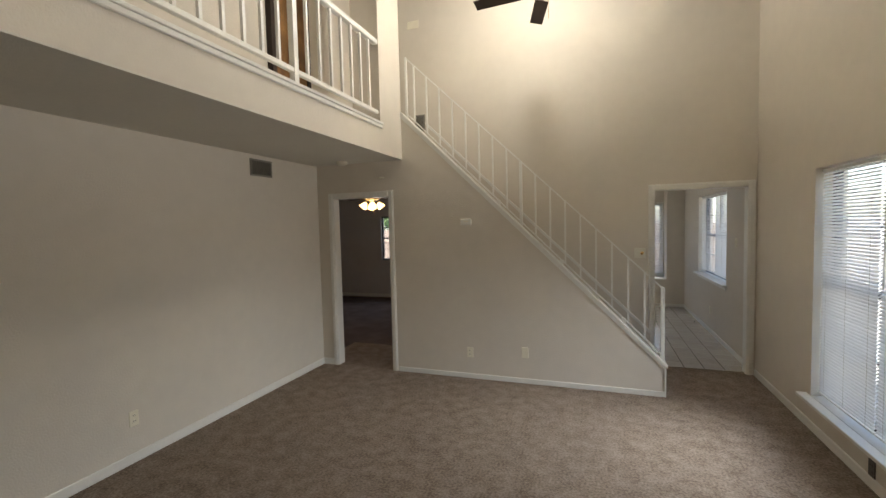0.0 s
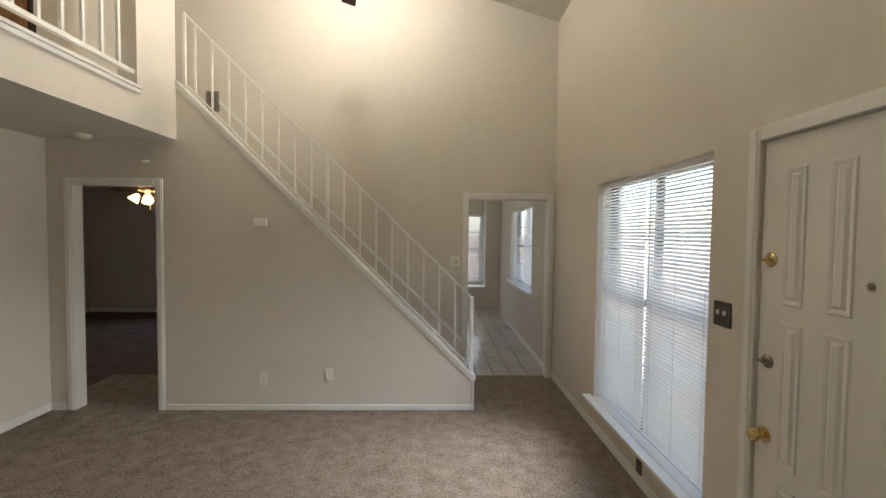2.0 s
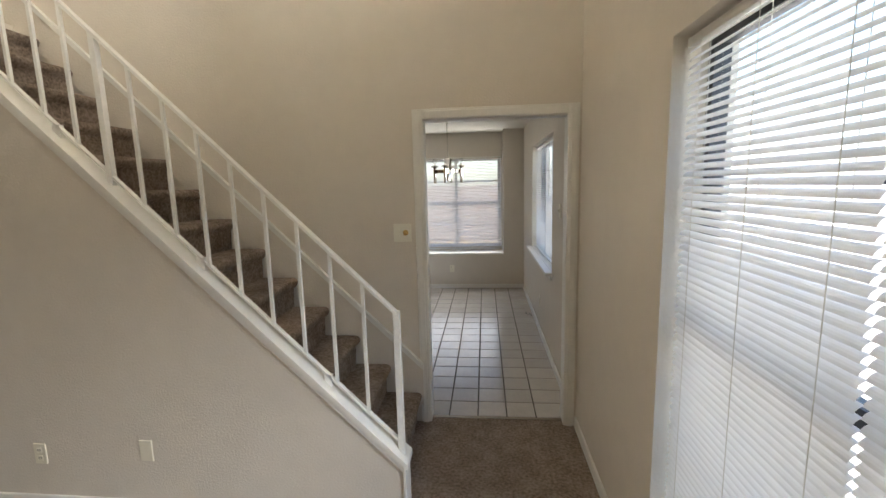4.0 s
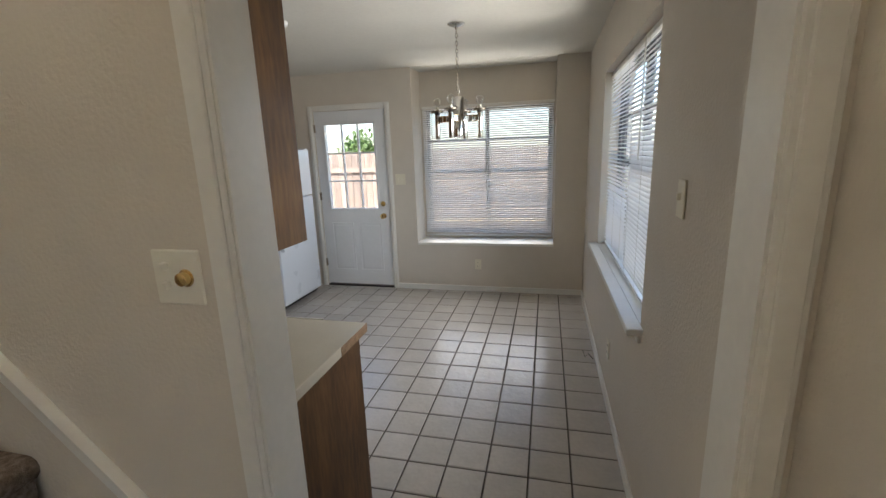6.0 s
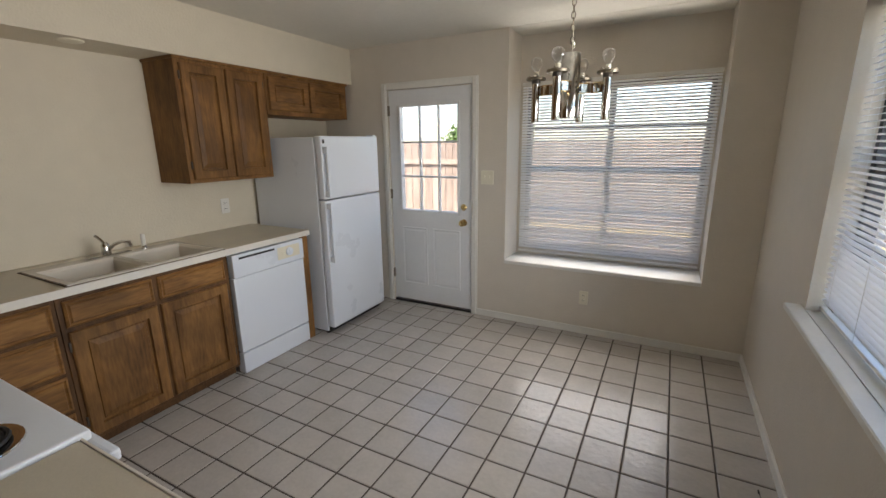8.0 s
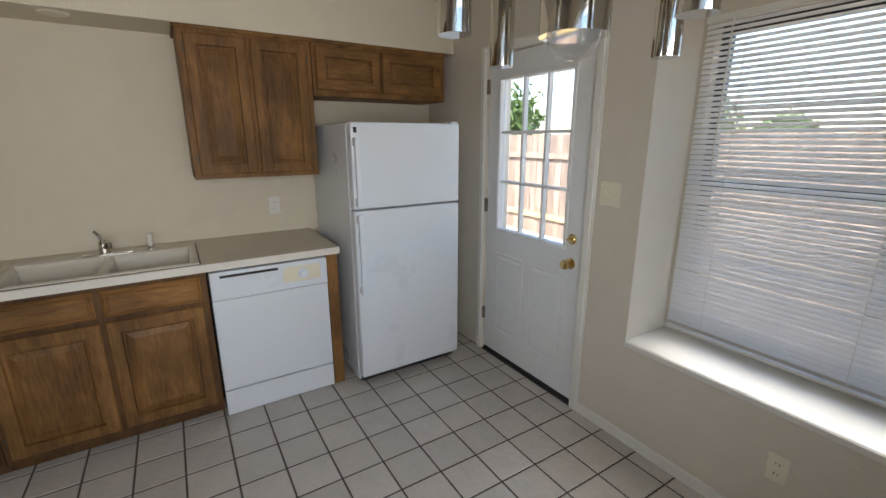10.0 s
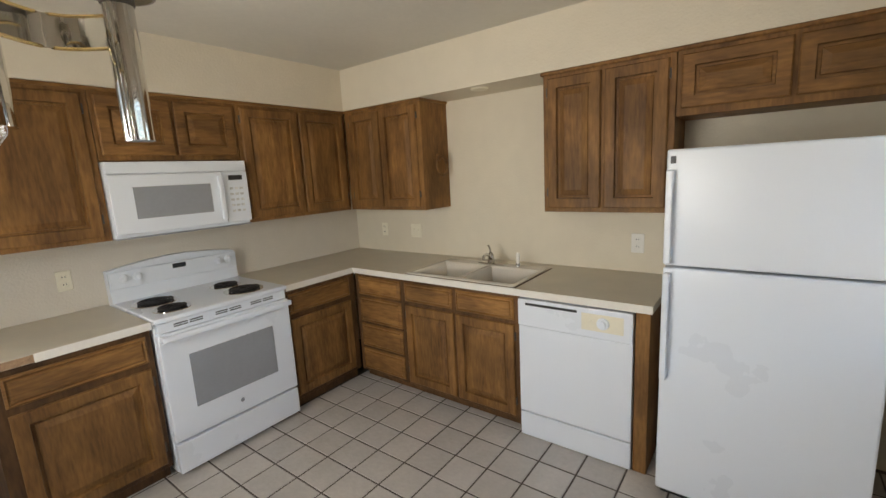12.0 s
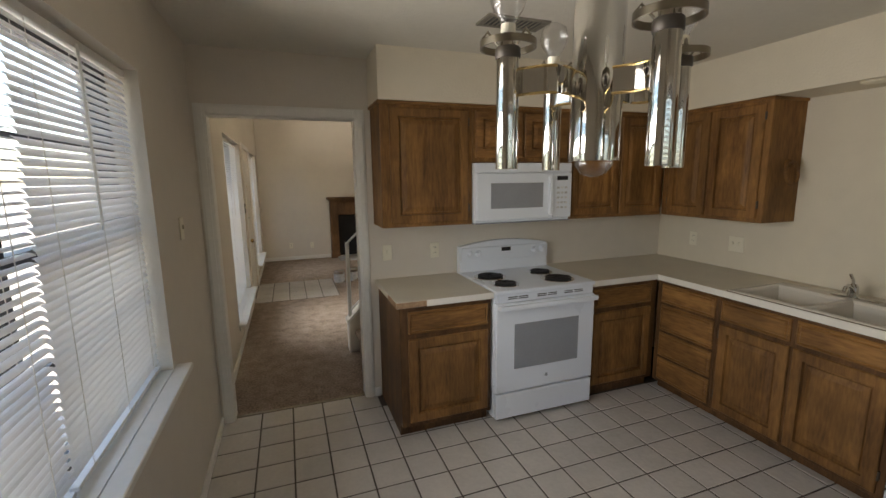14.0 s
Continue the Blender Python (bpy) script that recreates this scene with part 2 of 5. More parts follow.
def lathe(bm, at, profile, seg=24, axis=(0, 0, 1)):
    """A turned body: profile rows of (radius, height along the axis)."""
    rot = Vector(axis).to_track_quat("Z", "Y").to_matrix()
    rings = []
    for r, h in profile:
        rings.append([bm.verts.new(Vector(at) + rot @ Vector((r * math.cos(2 * math.pi * i / seg), r * math.sin(2 * math.pi * i / seg), h))) for i in range(seg)])
    for a, b in zip(rings, rings[1:]):
        for i in range(seg):
            bm.faces.new((a[i], a[(i + 1) % seg], b[(i + 1) % seg], b[i]))
    bm.faces.new(rings[0][::-1])
    bm.faces.new(rings[-1])
    return bm


def tube(bm, pts, r, seg=10, closed=False):
    """A round bar swept along points."""
    pts = [Vector(p) for p in pts]
    n = len(pts)
    rings = []
    for i, p in enumerate(pts):
        a = pts[(i - 1) % n] if closed or i else p
        b = pts[(i + 1) % n] if closed or i < n - 1 else p
        d = (b - a).normalized()
        q = d.to_track_quat("Z", "Y" if abs(d.y) < 0.9 else "X").to_matrix()
        rings.append([bm.verts.new(p + q @ Vector((r * math.cos(2 * math.pi * k / seg), r * math.sin(2 * math.pi * k / seg), 0))) for k in range(seg)])
    pairs = list(zip(rings, rings[1:])) + ([(rings[-1], rings[0])] if closed else [])
    for a, b in pairs:
        off = min(range(seg), key=lambda o: (a[0].co - b[o].co).length)
        for k in range(seg):
            bm.faces.new((a[k], a[(k + 1) % seg], b[(k + 1 + off) % seg], b[(k + off) % seg]))
    if not closed:
        bm.faces.new(rings[0][::-1])
        bm.faces.new(rings[-1])
    return bm


def nested(bm, u0, v0, u1, v1, steps, put):
    """Nested rectangles: steps of (inset, height); put(u, v, h) gives the place. Makes raised and sunk panels."""
    rings = []
    for ins, h in steps:
        rings.append([bm.verts.new(put(u, v, h)) for u, v in ((u0 + ins, v0 + ins), (u1 - ins, v0 + ins), (u1 - ins, v1 - ins), (u0 + ins, v1 - ins))])
    for a, b in zip(rings, rings[1:]):
        for i in range(4):
            bm.faces.new((a[i], a[(i + 1) % 4], b[(i + 1) % 4], b[i]))
    bm.faces.new(rings[-1])
    bm.faces.new(rings[0][::-1])
    return bm


def finish(name, bm, mat, smooth=False):
    bmesh.ops.recalc_face_normals(bm, faces=bm.faces[:])
    me = bpy.data.meshes.new(name)
    bm.to_mesh(me)
    bm.free()
    me.materials.append(mat)
    if smooth:
        me.shade_smooth()
        me.set_sharp_from_angle(angle=radians(40))
    return me


def thing(name, at, label, category, group="", kind=""):
    ob = new(name)
    ob.location = at
    ob.empty_display_size = 0.1
    ORG[ob] = Vector(at)
    return tagged(ob, label, category, group, kind)


def part(name, bm, mat, parent, label="", smooth=False):
    base = ORG[parent]
    bmesh.ops.translate(bm, verts=bm.verts[:], vec=-base)
    ob = new(name, finish(name, bm, mat, smooth))
    ob.parent = parent
    ORG[ob] = base.copy()
    return tagged(ob, label)


def solid(name, bm, mat, label, category, kind="", smooth=False, group=""):
    """A thing that is one mesh."""
    lo = Vector((min(v.co.x for v in bm.verts), min(v.co.y for v in bm.verts), min(v.co.z for v in bm.verts)))
    bmesh.ops.translate(bm, verts=bm.verts[:], vec=-lo)
    ob = new(name, finish(name, bm, mat, smooth))
    ob.location = lo
    ORG[ob] = lo
    return tagged(ob, label, category, group, kind)


def cells(bm, us, vs, holes, make):
    for a, b in zip(us, us[1:]):
        for c, d in zip(vs, vs[1:]):
            um, vm = (a + b) / 2, (c + d) / 2
            if not any(h[0] < um < h[1] and h[2] < vm < h[3] for h in holes):
                make(a, b, c, d)


def wall(name, axis, t0, t1, u0, u1, z0, z1, holes=(), mat=None, label="cream painted textured plaster wall", extra=None):
    """A wall across an axis, from t0 to t1 thick, with openings (u0, u1, z0, z1) that go through it."""
    bm = bmesh.new()
    us = sorted({u0, u1, *(h[0] for h in holes), *(h[1] for h in holes)})
    vs = sorted({z0, z1, *(h[2] for h in holes), *(h[3] for h in holes)})
    if axis == "x":
        cells(bm, us, vs, holes, lambda a, b, c, d: box(bm, t0, a, c, t1, b, d))
    else:
        cells(bm, us, vs, holes, lambda a, b, c, d: box(bm, a, t0, c, b, t1, d))
    if extra:
        extra(bm)
    bmesh.ops.remove_doubles(bm, verts=bm.verts[:], dist=0.0004)
    inner = [f for f in bm.faces if all(len(e.link_faces) > 2 for e in f.edges)]
    bmesh.ops.delete(bm, geom=inner, context='FACES')
    return solid(name, bm, mat or M_WALL, label, "wall", "structure")


# ---- large structure ----
SLOPE = 0.30


def roof_z(x):
    return 4.02 - SLOPE * x


def gable(y0, y1):
    def add(bm):
        pts = [(0.2, 3.9), (0.2, roof_z(0.2)), (-5.0, roof_z(-5.0)), (-5.0, 3.9)]
        a = [bm.verts.new((x, y0, z)) for x, z in pts]
        b = [bm.verts.new((x, y1, z)) for x, z in pts]
        bm.faces.new(a)
        bm.faces.new(b[::-1])
        for i in range(4):
            bm.faces.new((a[i], b[i], b[(i + 1) % 4], a[(i + 1) % 4]))
    return add


solid("floor_living", boxes((-5.0, -6.25, -0.12, 0.2, 0.06, 0.0)), M_CARPET, "worn beige-brown cut pile carpet with stains", "carpet", "structure")
floor_kitchen = solid("floor_kitchen", boxes((-3.9, 0.06, -0.12, 0.2, 4.4, 0.0012)), M_GROUT, "dark grout bed under the kitchen tiles", "tiled floor", "structure")
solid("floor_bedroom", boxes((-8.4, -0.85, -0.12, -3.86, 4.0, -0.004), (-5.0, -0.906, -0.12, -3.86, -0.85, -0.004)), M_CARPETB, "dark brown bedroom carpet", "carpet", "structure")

wall("wall_east", "x", 0.0, 0.2, -6.25, 0.115, -0.12, 4.02,
     [(-2.75, -1.275, 0.27, 2.075), (-3.985, -3.065, 0.0, 2.055), (-5.6, -4.3, 0.27, 2.075)])
wall("wall_east_kitchen", "x", 0.0, 0.2, 0.115, 4.45, -0.12, 2.6, [(1.11, 2.72, 0.83, 2.07)])
wall("wall_stairs", "y", 0.0, 0.115, -5.0, 0.0, -0.12, 3.9, [(-0.985, -0.075, -0.12, 2.045), (-5.0, -3.77, -0.12, 2.70)], extra=gable(0.0, 0.115))
wall("wall_south", "y", -6.25, -6.1, -5.0, 0.0, -0.12, 3.9, extra=gable(-6.25, -6.1))
wall("wall_west_lower", "x", -5.0, -4.86, -6.1, -0.906, 0.0, 2.478)
wall("wall_west_loft", "x", -5.0, -4.86, -6.1, 0.0, 2.75, 5.5)
wall("wall_bedroom_door", "y", -0.906, -0.8, -5.0, -3.7, 0.0, 2.478, [(-4.64, -3.885, 0.0, 2.06)])
wall("wall_bedroom_east", "x", -3.86, -3.76, -0.8, 4.1, 0.0, 2.478, (), M_WALLK)
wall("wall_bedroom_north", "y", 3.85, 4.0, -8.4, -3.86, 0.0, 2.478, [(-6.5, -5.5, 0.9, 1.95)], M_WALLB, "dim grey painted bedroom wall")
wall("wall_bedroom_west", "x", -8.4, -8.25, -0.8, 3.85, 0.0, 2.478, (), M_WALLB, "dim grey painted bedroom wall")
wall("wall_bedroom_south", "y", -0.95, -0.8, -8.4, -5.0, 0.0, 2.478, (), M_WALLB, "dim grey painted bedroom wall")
wall("wall_kitchen_north", "y", 3.9, 4.1, -3.76, 0.0, -0.12, 2.6, [(-2.995, -2.13, 0.0, 2.05), (-1.815, -0.31, 0.54, 2.44)])
wall("wall_window_bay", "y", 4.225, 4.4, -2.0, -0.1, 0.4, 2.6, [(-1.76, -0.35, 0.62, 2.03)])
solid("wall_bay_cheeks", boxes((-1.95, 4.1, 0.4, -1.815, 4.225, 2.6), (-0.31, 4.1, 0.4, -0.15, 4.225, 2.6), (-1.815, 4.1, 2.44, -0.31, 4.225, 2.6), (-1.815, 4.1, 0.4, -0.31, 4.225, 0.54)),
      M_WALL, "cream plaster returns of the window bay", "wall", "structure")

# stair wall with its raking top
CAP = lambda x: 0.335 - (x + 1.0) * 0.985
bm = bmesh.new()
prof = [(-3.7, 0.0), (-1.0, 0.0), (-1.0, CAP(-1.0) - 0.03), (-3.7, CAP(-3.7) - 0.03)]
a = [bm.verts.new((x, -0.906, z)) for x, z in prof]
b = [bm.verts.new((x, -0.81, z)) for x, z in prof]
bm.faces.new(a[::-1])
bm.faces.new(b)
for i in range(4):
    bm.faces.new((a[i], a[(i + 1) % 4], b[(i + 1) % 4], b[i]))
solid("wall_stair_side", bm, M_WALL, "cream plaster wall under the staircase", "wall", "structure")

# loft slab, its front and the full-height pier
solid("floor_loft", boxes((-4.86, -6.1, 2.474, -3.70, -0.9, 2.75), (-4.86, -0.9, 2.482, -3.70, 0.0, 2.75)), M_WALL, "cream plaster loft floor edge above the living room", "loft", "structure")
solid("ceiling_loft_underside", boxes((-4.86, -6.1, 2.464, -3.70, -0.906, 2.474)), M_CEIL, "cream textured ceiling under the loft", "ceiling", "structure")
solid("wall_loft_pier", boxes((-3.80, -1.41, 2.75, -3.70, -0.906, 5.2)), M_WALL, "white plaster pier at the loft's edge", "wall", "structure")
solid("trim_loft", boxes((-3.80, -6.1, 2.75, -3.665, -1.40, 2.775, 0.004), (-3.698, -6.1, 2.715, -3.675, -1.40, 2.75, 0.006)), M_TRIM, "white ledge along the loft's edge", "trim", "structure")

# ceilings
bm = bmesh.new()
pts = [(0.2, roof_z(0.2)), (-5.0, roof_z(-5.0)), (-5.0, roof_z(-5.0) + 0.15), (0.2, roof_z(0.2) + 0.15)]
a = [bm.verts.new((x, -6.25, z)) for x, z in pts]
b = [bm.verts.new((x, 0.115, z)) for x, z in pts]
bm.faces.new(a)
bm.faces.new(b[::-1])
for i in range(4):
    bm.faces.new((a[i], b[i], b[(i + 1) % 4], a[(i + 1) % 4]))
solid("ceiling_living", bm, M_CEIL, "high sloping cream ceiling of the living room", "ceiling", "structure")
solid("ceiling_kitchen", boxes((-3.76, 0.115, 2.44, 0.0, 3.9, 2.6), (-1.815, 3.9, 2.4385, -0.31, 4.225, 2.44)), M_CEIL, "cream textured kitchen ceiling", "ceiling", "structure")
solid("ceiling_bedroom", boxes((-8.4, -0.95, 2.478, -3.76, 4.0, 2.6)), M_CEIL, "dim textured bedroom ceiling", "ceiling", "structure")
solid("soffit_kitchen", boxes((-3.76, 0.115, 2.125, -1.08, 0.455, 2.44), (-3.76, 0.455, 2.125, -3.405, 3.9, 2.44)), M_WALLK, "cream plaster soffit over the wall cabinets", "soffit", "structure")


def casing(name, axis, face, out, u0, u1, z1, w=0.062, d=0.018, label="cream painted wooden door casing"):
    """Door trim round an opening on one face of a wall: two uprights and a head, each with a stepped edge."""
    bm = bmesh.new()
    for ua, ub, za, zb in ((u0 - w, u0, 0.0, z1 + w), (u1, u1 + w, 0.0, z1 + w), (u0, u1, z1, z1 + w)):
        for ins, dd in ((0.0, d * 0.6), (0.012, d)):
            if axis == "x":
                box(bm, face, ua + ins, za, face + out * dd, ub - ins, zb - ins, 0.003)
            else:
                box(bm, ua + ins, face, za, ub - ins, face + out * dd, zb - ins, 0.003)
    return solid(name, bm, M_TRIM, label, "door casing", "structure")


casing("trim_kitchen_opening", "y", 0.0, -1, -0.985, -0.075, 2.045)
casing("trim_kitchen_opening_inner", "y", 0.115, 1, -0.985, -0.075, 2.045)
casing("trim_bedroom_door", "y", -0.906, -1, -4.64, -3.885, 2.06)
casing("trim_front_door", "x", 0.0, -1, -3.985, -3.065, 2.055)
casing("trim_back_door", "y", 3.9, -1, -2.995, -2.13, 2.05, 0.06)
solid("trim_opening_lining", boxes((-0.99, -0.004, 0.0, -0.979, 0.119, 2.05), (-0.081, -0.004, 0.0, -0.07, 0.119, 2.05), (-0.985, -0.004, 2.039, -0.075, 0.119, 2.05)),
      M_TRIM, "cream painted lining of the kitchen opening", "door lining", "structure")
solid("trim_bedroom_lining", boxes((-4.645, -0.91, 0.0, -4.632, -0.79, 2.066), (-3.893, -0.91, 0.0, -3.88, -0.79, 2.066), (-4.64, -0.91, 2.053, -3.885, -0.79, 2.066)),
      M_TRIM, "cream painted lining of the bedroom doorway", "door lining", "structure")

bm = bmesh.new()
BH, BD = 0.075, 0.014
for r in ((-0.0, -2.99, -BD, -0.02), (-0.0, -6.1, -BD, -4.06)):
    box(bm, r[0], r[1], 0, r[2], r[3], BH, 0.004)
box(bm, -4.86, -6.1, 0, -4.86 + BD, -0.906, BH, 0.004)
box(bm, -3.81, -0.906 - BD, 0, -1.0, -0.906, BH * 0.72, 0.004)
box(bm, -1.0, -0.92, 0, -1.0 + BD, -0.80, 0.30, 0.003)
box(bm, -4.86, -0.906 - BD, 0, -4.705, -0.906, BH, 0.004)
box(bm, -4.8, -6.1, 0, 0.0, -6.1 + BD, BH, 0.004)
solid("baseboard_living", bm, M_TRIM, "cream painted low baseboard along the living room", "baseboard", "structure")
bm = bmesh.new()
box(bm, -BD, 0.14, 0, 0, 3.9, BH * 0.85, 0.004)
box(bm, -2.07, 3.9 - BD, 0, 0, 3.9, BH * 0.85, 0.004)
box(bm, -1.10, 0.115, 0, -1.047, 0.115 + BD, BH, 0.004)
solid("baseboard_kitchen", bm, M_TRIM, "cream painted low baseboard along the kitchen", "baseboard", "structure")
bm = bmesh.new()
box(bm, -8.25, 3.836, 0, -3.86, 3.85, 0.08)
box(bm, -8.25, -0.8, 0, -8.236, 3.83, 0.08)
solid("baseboard_bedroom", bm, M_TRIM, "pale baseboard along the bedroom walls", "baseboard", "structure")
solid("threshold_strip", boxes((-0.985, 0.045, 0.0, -0.075, 0.075, 0.006, 0.002)), M_NICKEL, "thin metal strip between carpet and tile", "threshold", "structure")

# ---- outside ----
solid("ground", boxes((-400, -400, -0.4, 400, 400, -0.15)), M_YARD, "pale dry ground outside the house", "ground", "structure")


def fence(at, length, along, height, name="fence"):
    f = thing(name, at, "weathered brown wooden board fence in the yard", "fence")
    n = int(length / 0.145)
    for i in range(n):
        u = i * 0.145
        h = height + 0.012 * math.sin(i * 2.7)
        if along == "x":
            bm = boxes((at[0] + u, at[1], at[2], at[0] + u + 0.138, at[1] + 0.02, at[2] + h))
        else:
            bm = boxes((at[0], at[1] + u, at[2], at[0] + 0.02, at[1] + u + 0.138, at[2] + h))
        part("board", bm, M_FENCE, f)
    for z in (0.3, 1.35):
        bm = boxes((at[0], at[1] - 0.04, at[2] + z, at[0] + length, at[1], at[2] + z + 0.09)) if along == "x" else boxes((at[0] - 0.04, at[1], at[2] + z, at[0], at[1] + length, at[2] + z + 0.09))
        part("rail", bm, M_POST if z < 1 else M_FENCE, f)
    return f


fence((-13.0, 7.6, -0.15), 17.0, "x", 1.75)
solid("patio_post", boxes((-3.94, 4.45, -0.15, -3.83, 4.57, 2.6, 0.008)), M_POST, "sunlit yellow wooden patio post beside the back door", "post")


def tree(at, h, crown_r, seed):
    rnd = random.Random(seed)
    t = thing("tree", at, "green leafy tree standing beyond the fence", "tree", "trees beyond the fence")
    bm = bmesh.new()
    cyl(bm, at, (at[0] + 0.1, at[1], at[2] + h * 0.6), 0.16, 10, 0.09)
    for k in range(6):
        an = k * 1.05
        cyl(bm, (at[0] + 0.08, at[1], at[2] + h * (0.4 + 0.04 * k)), (at[0] + math.cos(an) * crown_r * 0.7, at[1] + math.sin(an) * crown_r * 0.7, at[2] + h * (0.62 + 0.06 * (k % 3))), 0.06, 6, 0.02)
    part("trunk", bm, M_BARK, t)
    bm = bmesh.new()
    for k in range(1500):
        d = Vector((rnd.gauss(0, 1), rnd.gauss(0, 1), rnd.gauss(0, 0.75)))
        d = d.normalized() * crown_r * rnd.uniform(0.35, 1.0) * (0.8 + 0.35 * noise.noise(d * 0.9 + Vector((seed, 0, 0))))
        c = Vector(at) + Vector((0, 0, h * 0.72)) + d
        q = Euler((rnd.uniform(0, 6), rnd.uniform(0, 6), rnd.uniform(0, 6))).to_matrix()
        s = rnd.uniform(0.06, 0.13)
        vs = [bm.verts.new(c + q @ Vector(o)) for o in ((-s, 0, 0), (0, -s * 0.5, 0.02), (s, 0, 0), (0, s * 0.5, 0.02))]
        bm.faces.new(vs)
    part("crown", bm, M_LEAF, t)
    return t


tree((-6.2, 17.0, -0.15), 2.3, 1.0, 3)
tree((-8.9, 18.5, -0.15), 2.6, 1.2, 5)
tree((-10.6, 10.5, -0.15), 3.0, 1.3, 8)


# ---- windows and blinds ----
def window_unit(name, axis, depth, u0, u1, z0, z1, label, cols=2, rows=(0.5,)):
    """A dark metal sash window with glazing bars and panes."""
    def put(bm, a, b, c, d, t0, t1):
        if axis == "x":
            box(bm, depth + t0, a, c, depth + t1, b, d)
        else:
            box(bm, a, depth + t0, c, b, depth + t1, d)
    at = (depth, (u0 + u1) / 2, z0) if axis == "x" else ((u0 + u1) / 2, depth, z0)
    w = thing(name, at, label, "window", kind="structure")
    bm = bmesh.new()
    f = 0.035
    put(bm, u0, u1, z0, z0 + f, 0, 0.05)
    put(bm, u0, u1, z1 - f, z1, 0, 0.05)
    put(bm, u0, u0 + f, z0 + f, z1 - f, 0, 0.05)
    put(bm, u1 - f, u1, z0 + f, z1 - f, 0, 0.05)
    part("window_frame", bm, M_BRONZE, w)
    zm = z0 + (z1 - z0) * 0.5
    bm = bmesh.new()
    put(bm, u0 + f, u1 - f, zm - 0.02, zm + 0.02, 0.005, 0.045)
    part("meeting_rail", bm, M_BRONZE, w)
    for k in range(1, cols):
        um = u0 + (u1 - u0) * k / cols
        bm = bmesh.new()
        put(bm, um - 0.022, um + 0.022, z0 + f, zm - 0.02, 0.005, 0.045)
        put(bm, um - 0.022, um + 0.022, zm + 0.02, z1 - f, 0.005, 0.045)
        part("mullion", bm, M_BRONZE, w)
    for zz in (z0 + (zm - z0) * 0.5, zm + (z1 - zm) * 0.5):
        bm = bmesh.new()
        put(bm, u0 + f, u1 - f, zz - 0.008, zz + 0.008, 0.015, 0.035)
        part("glazing_bar", bm, M_BRONZE, w)
    for za, zb in ((z0 + f, zm), (zm, z1 - f)):
        bm = bmesh.new()
        put(bm, u0 + f, u1 - f, za, zb, 0.023, 0.027)
        part("pane", bm, M_GLASS, w).visible_shadow = False
    return w


def blind(axis, plane, inward, u0, u1, z0, z1, tilt, label, wand_at=None, pitch=0.0235, wob=0.0):
    """A mini blind: headrail, bottom rail, ladder cords and curved slats. inward: the room's side, +1 or -1 along the axis."""
    mid = (u0 + u1) / 2
    at = (plane, mid, z1) if axis == "x" else (mid, plane, z1)
    ob = thing("window_blind", at, label, "blind", "mini blinds in the windows")

    def pt(t, u, z):
        return (plane + inward * t, u, z) if axis == "x" else (u, plane + inward * t, z)

    def slab(t0, t1, ua, ub, za, zb, bev=0.002):
        return box(bmesh.new(), *pt(t0, ua, za), *pt(t1, ub, zb), bev)
    part("headrail", slab(-0.014, 0.014, u0, u1, z1 - 0.026, z1), M_TRIM, ob)
    part("bottom_rail", slab(-0.012, 0.012, u0 + 0.003, u1 - 0.003, z0, z0 + 0.014), M_TRIM, ob)
    # one slat mesh shared by all
    bm = bmesh.new()
    half, n = 0.0125, 4
    top, bot = [], []
    for i in range(n + 1):
        s = -half + 2 * half * i / n
        crown = 0.0034 * (1 - (s / half) ** 2)
        for dz, rows in ((crown, top), (crown - 0.0008, bot)):
            rows.append([bm.verts.new(Vector(pt(s, u, dz)) - Vector(pt(0, mid, 0)) + Vector((0, 0, 0))) for u in (u0 + 0.004, u1 - 0.004)])
    for i in range(n):
        bm.faces.new((top[i][0], top[i + 1][0], top[i + 1][1], top[i][1]))
        bm.faces.new((bot[i][1], bot[i + 1][1], bot[i + 1][0], bot[i][0]))
    bm.faces.new((top[0][1], bot[0][1], bot[0][0], top[0][0]))
    bm.faces.new((top[n][0], bot[n][0], bot[n][1], top[n][1]))
    me = finish("slat", bm, M_SLAT)
    count = int((z1 - 0.03 - z0 - 0.016) / pitch)
    rnd = random.Random(int(abs(mid) * 1000) + count)
    for i in range(count):
        s = new("slat", me)
        s.parent = ob
        zz = z1 - 0.04 - i * pitch
        ang = radians(tilt + rnd.uniform(-3, 3) + wob * math.sin(i * 0.35))
        s.location = (0, 0, zz - z1)
        s.rotation_euler = (0, inward * ang, 0) if axis == "x" else (-inward * ang, 0, 0)
        if rnd.random() < 0.1:
            s.location.z += rnd.uniform(-0.003, 0.003)
    for k in (0.12, 0.5, 0.88):
        u = u0 + (u1 - u0) * k
        bm = bmesh.new()
        for t in (-0.0135, 0.0135):
            box(bm, *pt(t - 0.0006, u - 0.0012, z0 + 0.012), *pt(t + 0.0006, u + 0.0012, z1 - 0.02))
        part("ladder_cord", bm, M_TRIM, ob)
    if wand_at is not None:
        u = u0 + (u1 - u0) * wand_at
        part("tilt_wand", cyl(bmesh.new(), pt(0.022, u, z1 - 0.02), pt(0.024, u, z1 - 0.02 - (z1 - z0) * 0.45), 0.004, 8), M_TRIM, ob)
    return ob


window_unit("window_1", "x", 0.11, -2.75, -1.275, 0.27, 2.075, "dark framed front window behind white blinds")
window_unit("window_2", "x", 0.11, -5.6, -4.3, 0.27, 2.075, "dark framed second front window behind white blinds")
window_unit("window_3", "x", 0.11, 1.11, 2.72, 0.83, 2.07, "dark framed kitchen side window with glazing bars")
